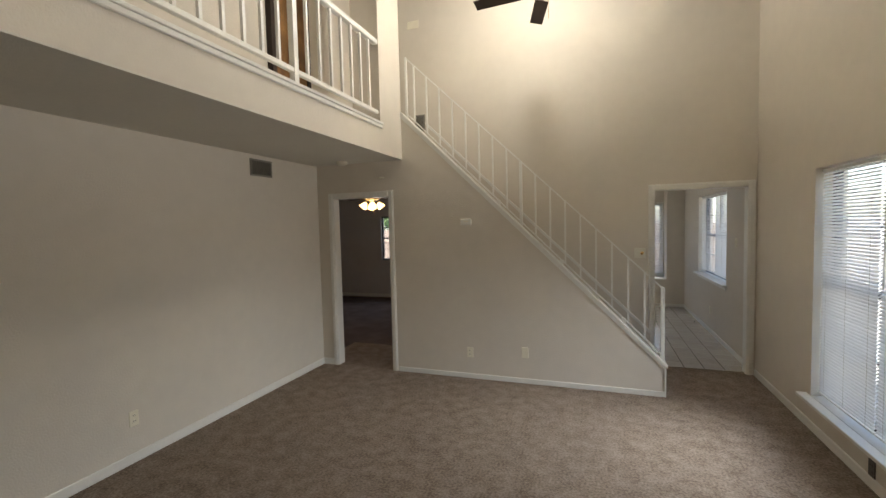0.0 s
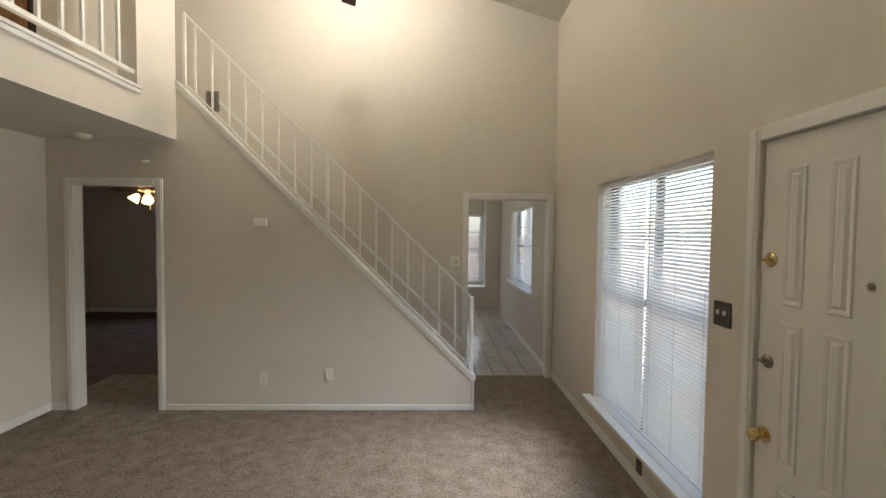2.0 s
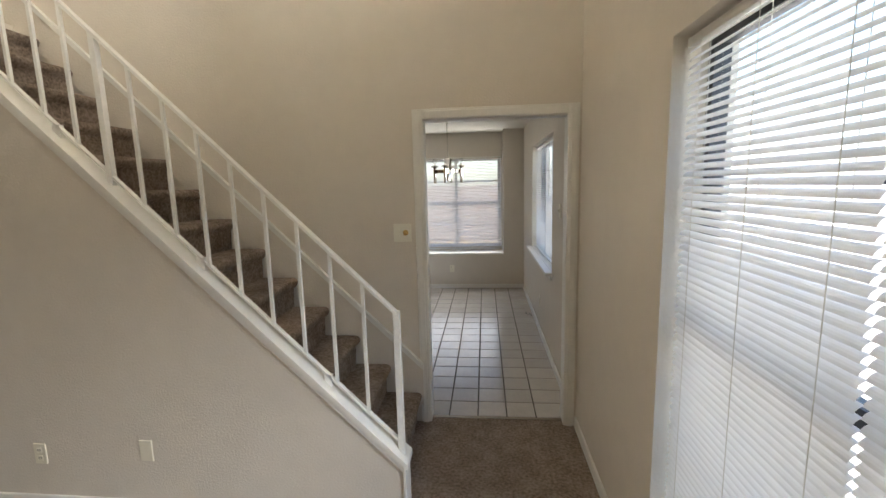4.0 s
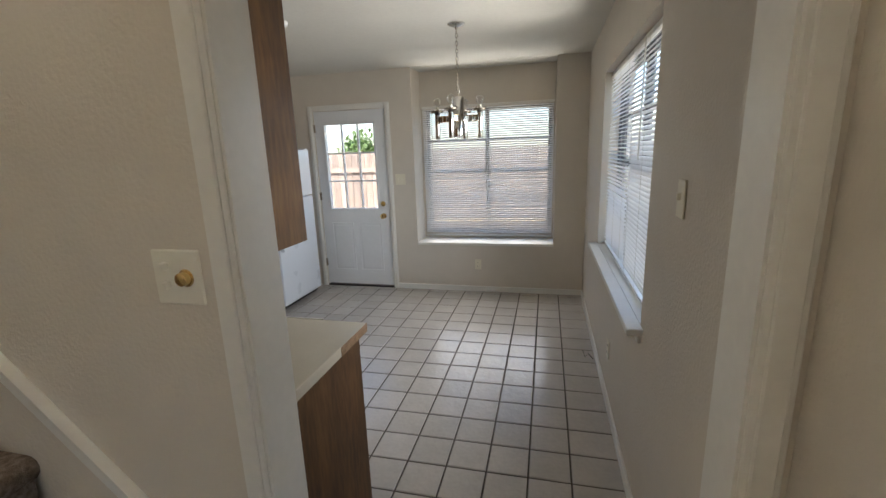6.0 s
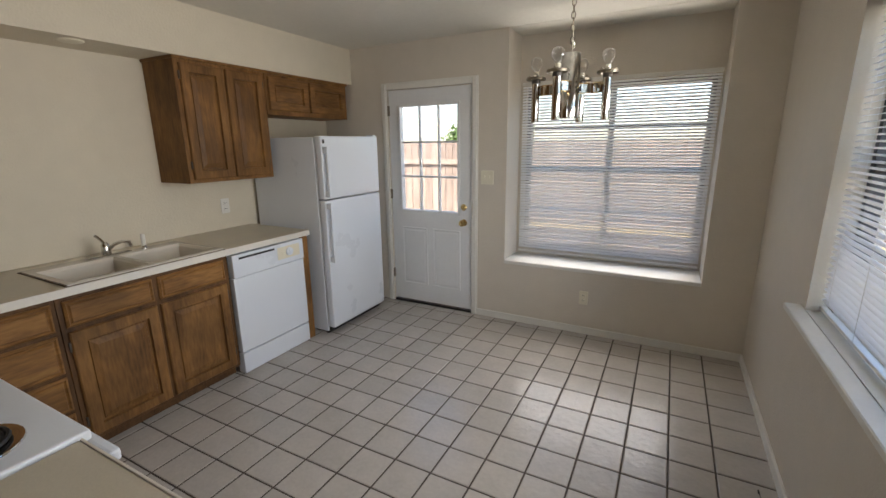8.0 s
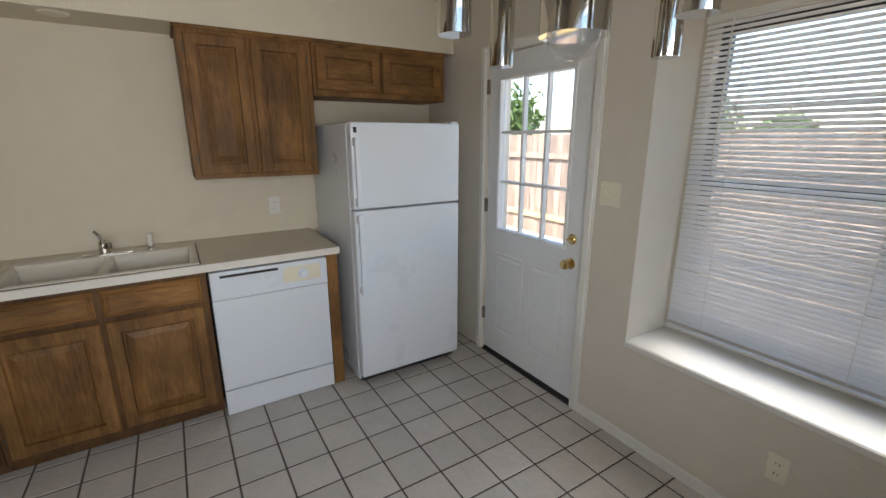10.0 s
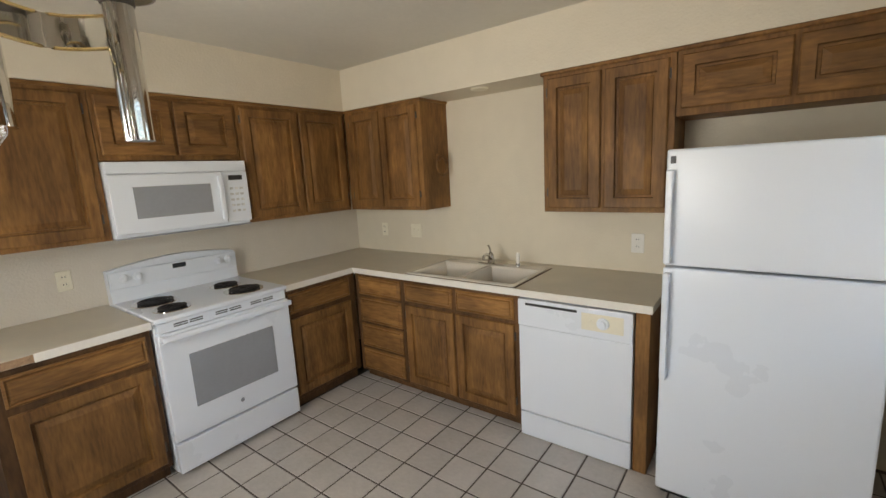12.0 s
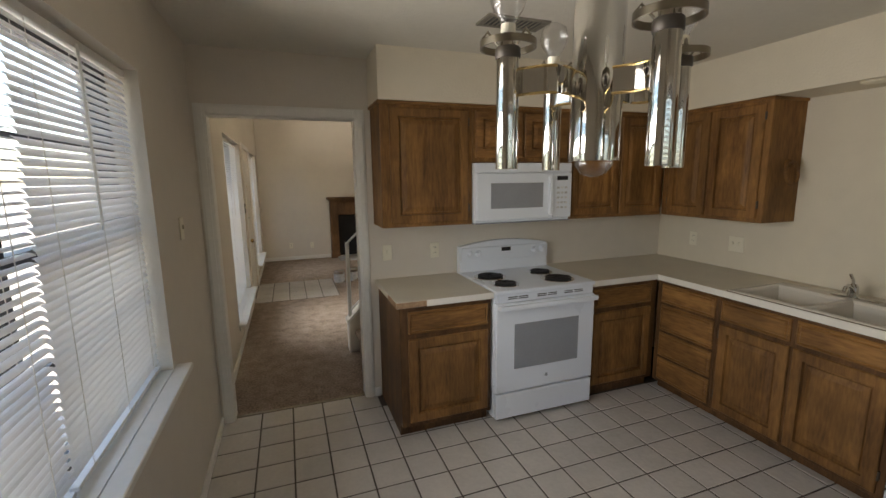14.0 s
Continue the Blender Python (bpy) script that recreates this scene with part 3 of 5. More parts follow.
window_unit("window_4", "y", 4.28, -1.76, -0.35, 0.62, 2.03, "dark framed kitchen window in a bay")
window_unit("window_5", "y", 3.90, -6.5, -5.5, 0.9, 1.95, "bluish bedroom window in the far wall")


def sill(name, axis, face, nose, depth, u0, u1, hu0, hu1, z, label):
    """A window board with horns and an apron."""
    bm = bmesh.new()
    if axis == "x":
        box(bm, face - nose, u0, z - 0.028, face, u1, z, 0.004)
        box(bm, face, hu0, z - 0.028, face + depth, hu1, z)
        box(bm, face - 0.014, u0 + 0.03, z - 0.075, face, u1 - 0.03, z - 0.028, 0.004)
    else:
        box(bm, u0, face - nose, z - 0.03, u1, face, z, 0.004)
        box(bm, hu0, face, z - 0.03, hu1, face + depth, z)
    return solid(name, bm, M_TRIM, label, "window sill", "structure")


sill("trim_sill_front", "x", 0.0, 0.075, 0.11, -2.80, -1.20, -2.748, -1.277, 0.272, "white painted window sill by the front door")
sill("trim_sill_second", "x", 0.0, 0.075, 0.11, -5.66, -4.24, -5.598, -4.302, 0.272, "white painted sill of the second window")
sill("trim_sill_side", "x", 0.0, 0.065, 0.11, 1.05, 2.79, 1.112, 2.718, 0.832, "white painted sill of the kitchen side window")
sill("trim_sill_bay", "y", 3.9, 0.012, 0.325, -1.815, -0.31, -1.813, -0.312, 0.56, "white painted deep ledge of the bay window")

blind("x", 0.055, -1, -2.742, -2.012, 0.30, 2.065, 42, "white mini blind, lowered and nearly closed", 0.9)
blind("x", 0.055, -1, -2.004, -1.283, 0.30, 2.065, 42, "white mini blind, lowered and nearly closed", None)
blind("x", 0.055, -1, -5.59, -4.31, 0.30, 2.065, 42, "white mini blind on the second window, lowered")
blind("x", 0.055, -1, 1.12, 1.905, 0.845, 2.06, 56, "white mini blind on the kitchen side window, half open", 0.55, wob=2)
blind("x", 0.055, -1, 1.915, 2.71, 0.845, 2.06, 10, "white mini blind on the kitchen side window, slats open", None, wob=2)
blind("y", 4.195, -1, -1.785, -0.325, 0.585, 2.06, 45, "white mini blind over the bay window, closed", 0.08)


# ---- doors ----
def knob_set(parent, at, axis, mat, kind="knob"):
    """A round rose and a turned knob, or a bolt with a thumb turn."""
    ax = Vector(axis)
    if kind == "knob":
        k = part("door_knob", lathe(bmesh.new(), at, [(0.032, 0), (0.032, 0.006), (0.014, 0.012), (0.012, 0.03), (0.024, 0.036), (0.029, 0.048), (0.024, 0.06), (0.010, 0.064)], 20, axis), mat, parent, "polished brass knob", True)
    else:
        k = part("deadbolt", lathe(bmesh.new(), at, [(0.03, 0), (0.03, 0.005), (0.02, 0.012), (0.018, 0.016)], 20, axis), mat, parent, "round deadbolt rose", True)
        p = Vector(at) + ax * 0.014
        side = ax.cross(Vector((0, 0, 1)))
        bm = bmesh.new()
        e = p + ax * 0.016
        cyl(bm, e - side * 0.014, e + side * 0.014, 0.006, 10)
        cyl(bm, p, e, 0.005, 8)
        part("thumb_turn", bm, mat, k, "", True)


fd = thing("door_1", (0.04, -3.52, 0), "closed cream front door with twelve raised panels", "door", kind="structure")
bm = boxes((0.012, -3.98, 0.012, 0.055, -3.07, 2.05, 0.002))
part("leaf", bm, M_DOOR, fd)
for yc in (-3.235, -3.425, -3.625, -3.815):
    for za, zb in ((1.385, 1.925), (0.74, 1.315), (0.18, 0.67)):
        bm = nested(bmesh.new(), yc - 0.047, za, yc + 0.047, zb, ((0, 0.0), (0.004, 0.006), (0.014, 0.004), (0.022, 0.001), (0.034, 0.009)), lambda u, v, h: (0.0115 - h, u, v))
        part("raised_panel", bm, M_DOOR, fd)
knob_set(fd, (0.012, -3.125, 0.83), (-1, 0, 0), M_BRASS)
knob_set(fd, (0.012, -3.125, 1.14), (-1, 0, 0), M_NICKEL, "bolt")
knob_set(fd, (0.012, -3.125, 1.56), (-1, 0, 0), M_BRASS, "bolt")
part("peephole", lathe(bmesh.new(), (0.012, -3.53, 1.50), [(0.012, 0), (0.012, 0.004), (0.006, 0.006)], 16, (-1, 0, 0)), M_NICKEL, fd, "", True)

bd = thing("door_2", (-2.56, 3.95, 0), "closed white back door with nine small panes", "door", kind="structure")
bm = bmesh.new()
GX0, GX1, GZ0, GZ1 = -2.865, -2.277, 0.95, 1.895
cells(bm, [-2.99, GX0, GX1, -2.135], [0.03, GZ0, GZ1, 2.045], [(GX0, GX1, GZ0, GZ1)], lambda a, b, c, d: box(bm, a, 3.915, c, b, 3.96, d))
part("leaf", bm, M_DOORW, bd)
bm = bmesh.new()
for a, b, c, d in ((GX0 - 0.025, GX1 + 0.025, GZ0 - 0.025, GZ0), (GX0 - 0.025, GX1 + 0.025, GZ1, GZ1 + 0.025), (GX0 - 0.025, GX0, GZ0, GZ1), (GX1, GX1 + 0.025, GZ0, GZ1)):
    box(bm, a, 3.903, c, b, 3.916, d, 0.004)
part("glazing_frame", bm, M_DOORW, bd)
for k in (1, 2):
    x = GX0 + (GX1 - GX0) * k / 3
    part("glazing_bar", boxes((x - 0.009, 3.92, GZ0, x + 0.009, 3.955, GZ1, 0.003)), M_DOORW, bd)
    z = GZ0 + (GZ1 - GZ0) * k / 3
    part("glazing_bar", boxes((GX0, 3.921, z - 0.009, GX1, 3.954, z + 0.009, 0.003)), M_DOORW, bd)
for i in range(3):
    for j in range(3):
        w, h = (GX1 - GX0) / 3, (GZ1 - GZ0) / 3
        part("pane", boxes((GX0 + i * w, 3.936, GZ0 + j * h, GX0 + (i + 1) * w, 3.94, GZ0 + (j + 1) * h)), M_GLASS, bd).visible_shadow = False
for xa, xb in ((-2.88, -2.60), (-2.54, -2.25)):
    part("raised_panel", nested(bmesh.new(), xa, 0.2, xb, 0.78, ((0, 0), (0.006, 0.006), (0.02, 0.001), (0.04, 0.006)), lambda u, v, h: (u, 3.9148 - h, v)), M_DOORW, bd)
knob_set(bd, (-2.215, 3.915, 0.86), (0, -1, 0), M_BRASS)
knob_set(bd, (-2.215, 3.915, 1.0), (0, -1, 0), M_BRASS, "bolt")
for z in (0.25, 1.05, 1.82):
    part("hinge", cyl(boxes((-3.0, 3.898, z, -2.98, 3.913, z + 0.09)), (-2.996, 3.9, z), (-2.996, 3.9, z + 0.09), 0.007, 8), M_NICKEL, bd)
solid("threshold_back_door", boxes((-2.99, 3.902, 0.0, -2.135, 4.1, 0.02, 0.004)), M_BLACK, "dark metal threshold under the back door", "threshold", "structure")

# ---- staircase ----
RUN, RISE, X1, Z1 = 0.2065, 0.2035, -1.045, 0.222
stairs = thing("staircase", (-1.0, -0.4, 0), "carpeted straight staircase with worn beige treads", "staircase")
for k in range(13):
    z = min(Z1 + RISE * k, 2.745)
    x = X1 - RUN * k
    z0 = 0.0 if k == 0 else z - RISE - 0.02
    bm = bmesh.new()
    xb = x - RUN - 0.05 if k < 12 else -3.70
    prof = [(x - 0.035, z0), (x - 0.03, z - 0.075), (x - 0.012, z - 0.06), (x, z - 0.045), (x + 0.004, z - 0.028), (x - 0.002, z - 0.012), (x - 0.018, z - 0.002), (x - 0.04, z), (xb, z), (xb, z0)]
    a = [bm.verts.new((px, -0.808, pz)) for px, pz in prof]
    b = [bm.verts.new((px, -0.022, pz)) for px, pz in prof]
    bm.faces.new(a)
    bm.faces.new(b[::-1])
    for i in range(len(prof)):
        bm.faces.new((a[i], b[i], b[(i + 1) % len(prof)], a[(i + 1) % len(prof)]))
    part("step", bm, M_CARPET, stairs, "", True)


def rake(bm, xa, za, xb, zb, y0, y1, h):
    """A sloping board between two ends; z names its top."""
    vs = [[bm.verts.new((x, y, z)) for x, z in ((xa, za), (xb, zb), (xb, zb - h), (xa, za - h))] for y in (y0, y1)]
    bm.faces.new(vs[0])
    bm.faces.new(vs[1][::-1])
    for i in range(4):
        bm.faces.new((vs[0][i], vs[1][i], vs[1][(i + 1) % 4], vs[0][(i + 1) % 4]))
    return bm


bm = bmesh.new()
rake(bm, -1.028, 0.423, -3.75, 3.08, -0.02, -0.001, 0.30)
part("skirting", bm, M_WALL, stairs, "cream skirting board on the wall side")
bm = bmesh.new()
rake(bm, -1.024, 0.430, -3.75, 3.087, -0.03, -0.001, 0.042)
part("skirting_cap", bm, M_TRIM, stairs, "white moulding along the skirting")
bm = bmesh.new()
rake(bm, -0.975, CAP(-0.975) + 0.004, -3.70, CAP(-3.70) + 0.004, -0.925, -0.79, 0.03)
rake(bm, -0.995, CAP(-0.995) - 0.026, -3.699, CAP(-3.699) - 0.026, -0.918, -0.906, 0.035)
part("wall_cap", bm, M_TRIM, stairs, "white sloping cap on the stair wall")

rail = thing("stair_railing", (-1.02, -0.86, 0.4), "white painted metal stair railing with thin square balusters", "railing")
RAIL = lambda x: 1.06 + (-1.015 - x) * 0.973
bm = bmesh.new()
rake(bm, -1.012, RAIL(-1.012), -3.64, RAIL(-3.64), -0.879, -0.841, 0.018)
part("handrail", bm, M_RAIL, rail)
bm = bmesh.new()
rake(bm, -1.03, CAP(-1.03) + 0.055, -3.66, CAP(-3.66) + 0.055, -0.872, -0.848, 0.014)
part("bottom_rail", bm, M_RAIL, rail)
for i in range(1, 18):
    x = -1.02 - 0.1487 * i
    if i == 9:
        part("post", boxes((x - 0.014, -0.874, CAP(x), x + 0.014, -0.846, RAIL(x) - 0.01)), M_RAIL, rail)
    elif x > -3.6:
        part("baluster", boxes((x - 0.0075, -0.8675, CAP(x) + 0.04, x + 0.0075, -0.8525, RAIL(x) - 0.012)), M_RAIL, rail)
part("newel_post", boxes((-1.028, -0.876, CAP(-1.01) - 0.02, -0.996, -0.844, 1.058, 0.003)), M_RAIL, rail)
part("top_post", boxes((-3.655, -0.872, CAP(-3.64), -3.631, -0.848, RAIL(-3.64), 0.002)), M_RAIL, rail)
for x in (-1.36, -1.95, -2.6, -3.2):
    part("bracket", boxes((x - 0.02, -0.872, CAP(x) - 0.01, x + 0.02, -0.85, CAP(x) + 0.05)), M_RAIL, rail)

lrail = thing("loft_railing", (-3.74, -3.7, 2.775), "white painted wooden balustrade along the loft", "railing")
part("handrail", boxes((-3.765, -6.09, 3.56, -3.705, -1.41, 3.61, 0.006)), M_RAIL, lrail)
part("bottom_rail", boxes((-3.755, -6.09, 2.865, -3.715, -1.41, 2.90, 0.004)), M_RAIL, lrail)
for i in range(29):
    y = -1.56 - 0.163 * i
    wide = 0.024 if i % 8 == 7 else 0.0115
    part("baluster", boxes((-3.735 - wide, y - wide, 2.90 if wide < 0.02 else 2.775, -3.735 + wide, y + wide, 3.56)), M_RAIL, lrail)


# ---- small wall fittings ----
def plate(name, at, axis, w, h, mat, label, category, fill="outlet", group=""):
    """A cover plate on a wall. axis: the way that it faces, 'x+', 'x-', 'y+' or 'y-'."""
    s = 1 if axis[1] == "+" else -1
    ob = thing(name, at, label, category, group)

    def q(u0, v0, d0, u1, v1, d1, bev=0.0):
        if axis[0] == "x":
            return (at[0] + s * d0, at[1] + u0, at[2] + v0, at[0] + s * d1, at[1] + u1, at[2] + v1, bev)
        return (at[0] + u0, at[1] + s * d0, at[2] + v0, at[0] + u1, at[1] + s * d1, at[2] + v1, bev)
    part("cover", boxes(q(-w / 2, -h / 2, 0, w / 2, h / 2, 0.0075, 0.003)), mat, ob)
    if fill == "outlet":
        for dz in (-0.022, 0.022):
            soc = part("socket", boxes(q(-0.016, dz - 0.014, 0.005, 0.016, dz + 0.014, 0.009, 0.003)), mat, ob)
            part("slot", boxes(q(-0.008, dz - 0.003, 0.008, -0.005, dz + 0.006, 0.0098), q(0.005, dz - 0.003, 0.008, 0.008, dz + 0.006, 0.0098)), M_BLACK, soc)
    elif fill.startswith("toggle"):
        n = int(fill[-1])
        for k in range(n):
            u = (k - (n - 1) / 2) * 0.046
            part("toggle", boxes(q(u - 0.005, -0.004, 0.005, u + 0.005, 0.018, 0.018, 0.002)), mat if mat is not M_PLATE else M_CREAM, ob)
    elif fill == "dimmer":
        for dz in (-0.02, 0.02):
            part("toggle", boxes(q(-0.03, dz - 0.004, 0.005, -0.018, dz + 0.012, 0.02, 0.002)), M_PALE, ob)
        c = Vector(q(0.022, 0, 0.005, 0.022, 0, 0.005)[:3])
        part("dial", lathe(bmesh.new(), c, [(0.019, 0), (0.019, 0.003), (0.015, 0.004), (0.014, 0.018), (0.011, 0.02)], 20, (0, -1, 0)), M_BRASS, ob, "round brassy dimmer dial", True)
    return ob


WO = "wall outlets"
plate("wall_outlet", (-2.936, -0.906, 0.29), "y-", 0.07, 0.115, M_CREAM, "ivory wall outlet low on the stair wall", "outlet", "outlet", WO)
plate("wall_plate", (-2.33, -0.906, 0.33), "y-", 0.07, 0.115, M_CREAM, "ivory blank cover plate on the stair wall", "wall plate", "blank")
plate("wall_outlet", (-4.86, -3.27, 0.33), "x+", 0.07, 0.115, M_CREAM, "ivory wall outlet low on the side wall", "outlet", "outlet", WO)
plate("wall_outlet", (0.0, -2.10, 0.125), "x-", 0.07, 0.115, M_PLATE, "dark metal wall outlet below the window sill", "outlet", "outlet", WO)
plate("light_switch", (0.0, -2.86, 1.285), "x-", 0.12, 0.12, M_PLATE, "dark bronze double switch plate beside the front door", "switch", "toggle2")
plate("dimmer_switch", (-1.135, 0.0, 1.33), "y-", 0.118, 0.118, M_PALE, "ivory double switch plate with round dimmer dial", "switch", "dimmer")
plate("light_switch", (0.0, 0.69, 1.405), "x-", 0.07, 0.115, M_CREAM, "ivory switch plate between opening and kitchen window", "switch", "toggle1")
plate("wall_outlet", (0.0, 1.90, 0.34), "x-", 0.07, 0.115, M_CREAM, "ivory wall outlet below the kitchen side window", "outlet", "outlet", WO)
plate("wall_outlet", (-1.122, 3.9, 0.315), "y-", 0.07, 0.115, M_CREAM, "ivory wall outlet below the bay window", "outlet", "outlet", WO)
plate("light_switch", (-1.985, 3.9, 1.275), "y-", 0.118, 0.118, M_CREAM, "ivory double switch plate beside the back door", "switch", "toggle2")
plate("wall_outlet", (-1.178, 0.115, 1.105), "y+", 0.07, 0.115, M_CREAM, "ivory switch plate above the short worktop", "switch", "toggle1")
plate("wall_outlet", (-1.545, 0.115, 1.10), "y+", 0.07, 0.115, M_CREAM, "ivory wall outlet beside the stove", "outlet", "outlet", WO)
plate("wall_outlet", (-3.76, 0.485, 1.108), "x+", 0.07, 0.115, M_CREAM, "ivory wall outlet in the worktop corner", "outlet", "outlet", WO)
plate("light_switch", (-3.76, 0.86, 1.108), "x+", 0.118, 0.118, M_CREAM, "ivory double switch plate on the wall near the sink", "switch", "toggle2")
plate("wall_outlet", (-3.76, 2.65, 1.095), "x+", 0.075, 0.12, M_TRIM, "white wall outlet above the worktop beside the fridge", "outlet", "outlet", WO)
plate("wall_outlet", (-0.53, -6.1, 0.30), "y+", 0.07, 0.115, M_CREAM, "ivory wall outlet beside the fireplace", "outlet", "outlet", WO)
plate("wall_outlet", (-0.943, -6.1, 0.29), "y+", 0.07, 0.115, M_CREAM, "ivory wall outlet beside the fireplace", "outlet", "outlet", WO)
plate("door_chime", (-3.9, 0.0, 4.38), "y-", 0.16, 0.1, M_CREAM, "small ivory chime box high on the stair wall", "chime", "blank")

th = thing("thermostat", (-2.95, -0.906, 1.735), "white rounded thermostat on the stair wall", "thermostat")
part("body", boxes((-3.01, -0.935, 1.70, -2.89, -0.906, 1.77, 0.012, 3)), M_TRIM, th, "", True)
part("display", boxes((-2.975, -0.937, 1.735, -2.925, -0.934, 1.748)), M_CREAM, th)


def vent(name, at, axis, w, h, label, n=9, mat=M_TRIM):
    ob = thing(name, at, label, "vent")

    def q(u0, v0, d0, u1, v1, d1):
        if axis == "x+":
            return (at[0] + d0, at[1] + u0, at[2] + v0, at[0] + d1, at[1] + u1, at[2] + v1)
        if axis == "y-":
            return (at[0] + u0, at[1] - d0, at[2] + v0, at[0] + u1, at[1] - d1, at[2] + v1)
        return (at[0] + u0, at[1] + v0, at[2] - d0, at[0] + u1, at[1] + v1, at[2] - d1)
    part("backing", boxes(q(-w / 2 + 0.012, -h / 2 + 0.012, 0.0, w / 2 - 0.012, h / 2 - 0.012, 0.003)), M_BLACK, ob)
    f = 0.018
    part("frame", boxes(q(-w / 2, -h / 2, 0, w / 2, -h / 2 + f, 0.01), q(-w / 2, h / 2 - f, 0, w / 2, h / 2, 0.01), q(-w / 2, -h / 2 + f, 0, -w / 2 + f, h / 2 - f, 0.01), q(w / 2 - f, -h / 2 + f, 0, w / 2, h / 2 - f, 0.01)), mat, ob)
    for i in range(n):
        u = -w / 2 + f + (w - 2 * f) * (i + 0.5) / n
        part("slat", boxes(q(u - 0.003, -h / 2 + f, 0.003, u + 0.003, h / 2 - f, 0.009)), mat, ob)
    return ob


M_VENT = material("grey_vent_paint", (0.26, 0.24, 0.2), 0.5, 0.2, var=0.1)
vent("wall_vent", (-4.86, -1.85, 2.335), "x+", 0.30, 0.17, "grey metal air vent high on the side wall", 16, M_VENT)
vent("ceiling_vent", (-1.69, 1.036, 2.44), "z-", 0.36, 0.16, "grey metal air vent in the kitchen ceiling", 12, M_VENT)
vent("wall_vent", (-3.83, 0.0, 3.08), "y-", 0.14, 0.22, "dark metal air vent at the head of the stairs", 8, M_VENT)


def disc(name, at, r, h, label, category, mat):
    return solid(name, lathe(bmesh.new(), at, [(r, 0), (r, -h * 0.4), (r * 0.85, -h * 0.8), (r * 0.5, -h)], 28), mat, label, category, "", True)


disc("smoke_detector", (-4.38, -1.09, 2.464), 0.065, 0.04, "ivory round smoke detector on the ceiling", "detector", M_CREAM)
disc("smoke_detector", (-2.16, 2.065, 2.44), 0.075, 0.035, "white round smoke detector on the kitchen ceiling", "detector", M_TRIM)
disc("recessed_light", (-3.51, 1.70, 2.125), 0.06, 0.012, "round recessed light above the sink, unlit", "ceiling light", M_CREAM)
disc("door_bumper", (-3.98, -0.906, 2.28), 0.04, 0.02, "round ivory alarm disc above the bedroom door", "alarm", M_CREAM)

ld = thing("loft_door", (-4.86, -1.35, 2.75), "brown wooden door standing in the loft wall", "door")
part("leaf", boxes((-4.86, -1.62, 2.75, -4.80, -1.10, 4.35, 0.004)), M_WOODV, ld)
part("frame", boxes((-4.86, -1.10, 2.75, -4.79, -1.04, 4.4), (-4.86, -1.68, 2.75, -4.79, -1.62, 4.4)), M_FAN, ld)

# ---- ceiling fans ----


def fan(at, blades, turn, label, shades, lit, top, blade_mat=M_FAN, radius=0.66):
    f = thing("ceiling_fan", (at[0], at[1], top), label, "ceiling fan")
    part("downrod", cyl(bmesh.new(), at, (at[0], at[1], top), 0.014, 12), M_BRASS, f)
    part("canopy", lathe(bmesh.new(), (at[0], at[1], top - 0.09), [(0.03, 0), (0.07, 0.05), (0.075, 0.09)], 24), M_BRASS, f, "", True)
    part("motor", lathe(bmesh.new(), (at[0], at[1], at[2] - 0.1), [(0.05, -0.02), (0.11, 0), (0.13, 0.03), (0.13, 0.09), (0.10, 0.13), (0.03, 0.15)], 32), M_NICKEL, f, "", True)
    for k in range(blades):
        a = turn + 2 * math.pi * k / blades
        bm = bmesh.new()
        box(bm, 0.2, -0.065, -0.004, radius, 0.065, 0.004, 0.003)
        box(bm, 0.1, -0.02, -0.008, 0.24, 0.02, -0.004)
        bmesh.ops.transform(bm, matrix=Matrix.Translation((at[0], at[1], at[2] - 0.06)) @ Matrix.Rotation(a, 4, 'Z') @ Matrix.Rotation(radians(12), 4, 'X'), verts=bm.verts[:])
        part("blade", bm, blade_mat, f)
    for k in range(shades):
        a = turn + 0.4 + 2 * math.pi * k / shades
        c = Vector((at[0] + 0.09 * math.cos(a), at[1] + 0.09 * math.sin(a), at[2] - 0.14))
        d = Vector((math.cos(a) * 0.6, math.sin(a) * 0.6, -0.8))
        part("shade", lathe(bmesh.new(), c, [(0.02, 0), (0.035, 0.03), (0.055, 0.07), (0.06, 0.1), (0.05, 0.102)], 20, d), lit, f, "lit frosted glass shade", True)
    part("pull_chain", cyl(bmesh.new(), (at[0] + 0.03, at[1], at[2] - 0.32), (at[0] + 0.03, at[1], at[2] - 0.12), 0.002, 6), M_BRASS, f)
    return f


vault_fan = fan((-2.04, -1.35, 3.86), 5, radians(-112), "dark bladed ceiling fan in the vault, with an added glowing bowl", 0, M_ADDBOWL, roof_z(-2.1))
# Glowing bowl added above the motor, out of sight, to go with that lamp.
part("light_bowl", lathe(bmesh.new(), (-2.04, -1.35, 4.12), [(0.04, 0), (0.12, 0.03), (0.15, 0.07), (0.145, 0.075), (0.11, 0.035), (0.03, 0.008)], 28), M_ADDBOWL, vault_fan, "added glowing bowl, out of sight", True)
fan((-4.85, 0.45, 2.22), 5, 0.2, "dark bladed bedroom ceiling fan with glowing glass shades", 4, M_FROST, 2.478)

# ---- kitchen cabinets ----


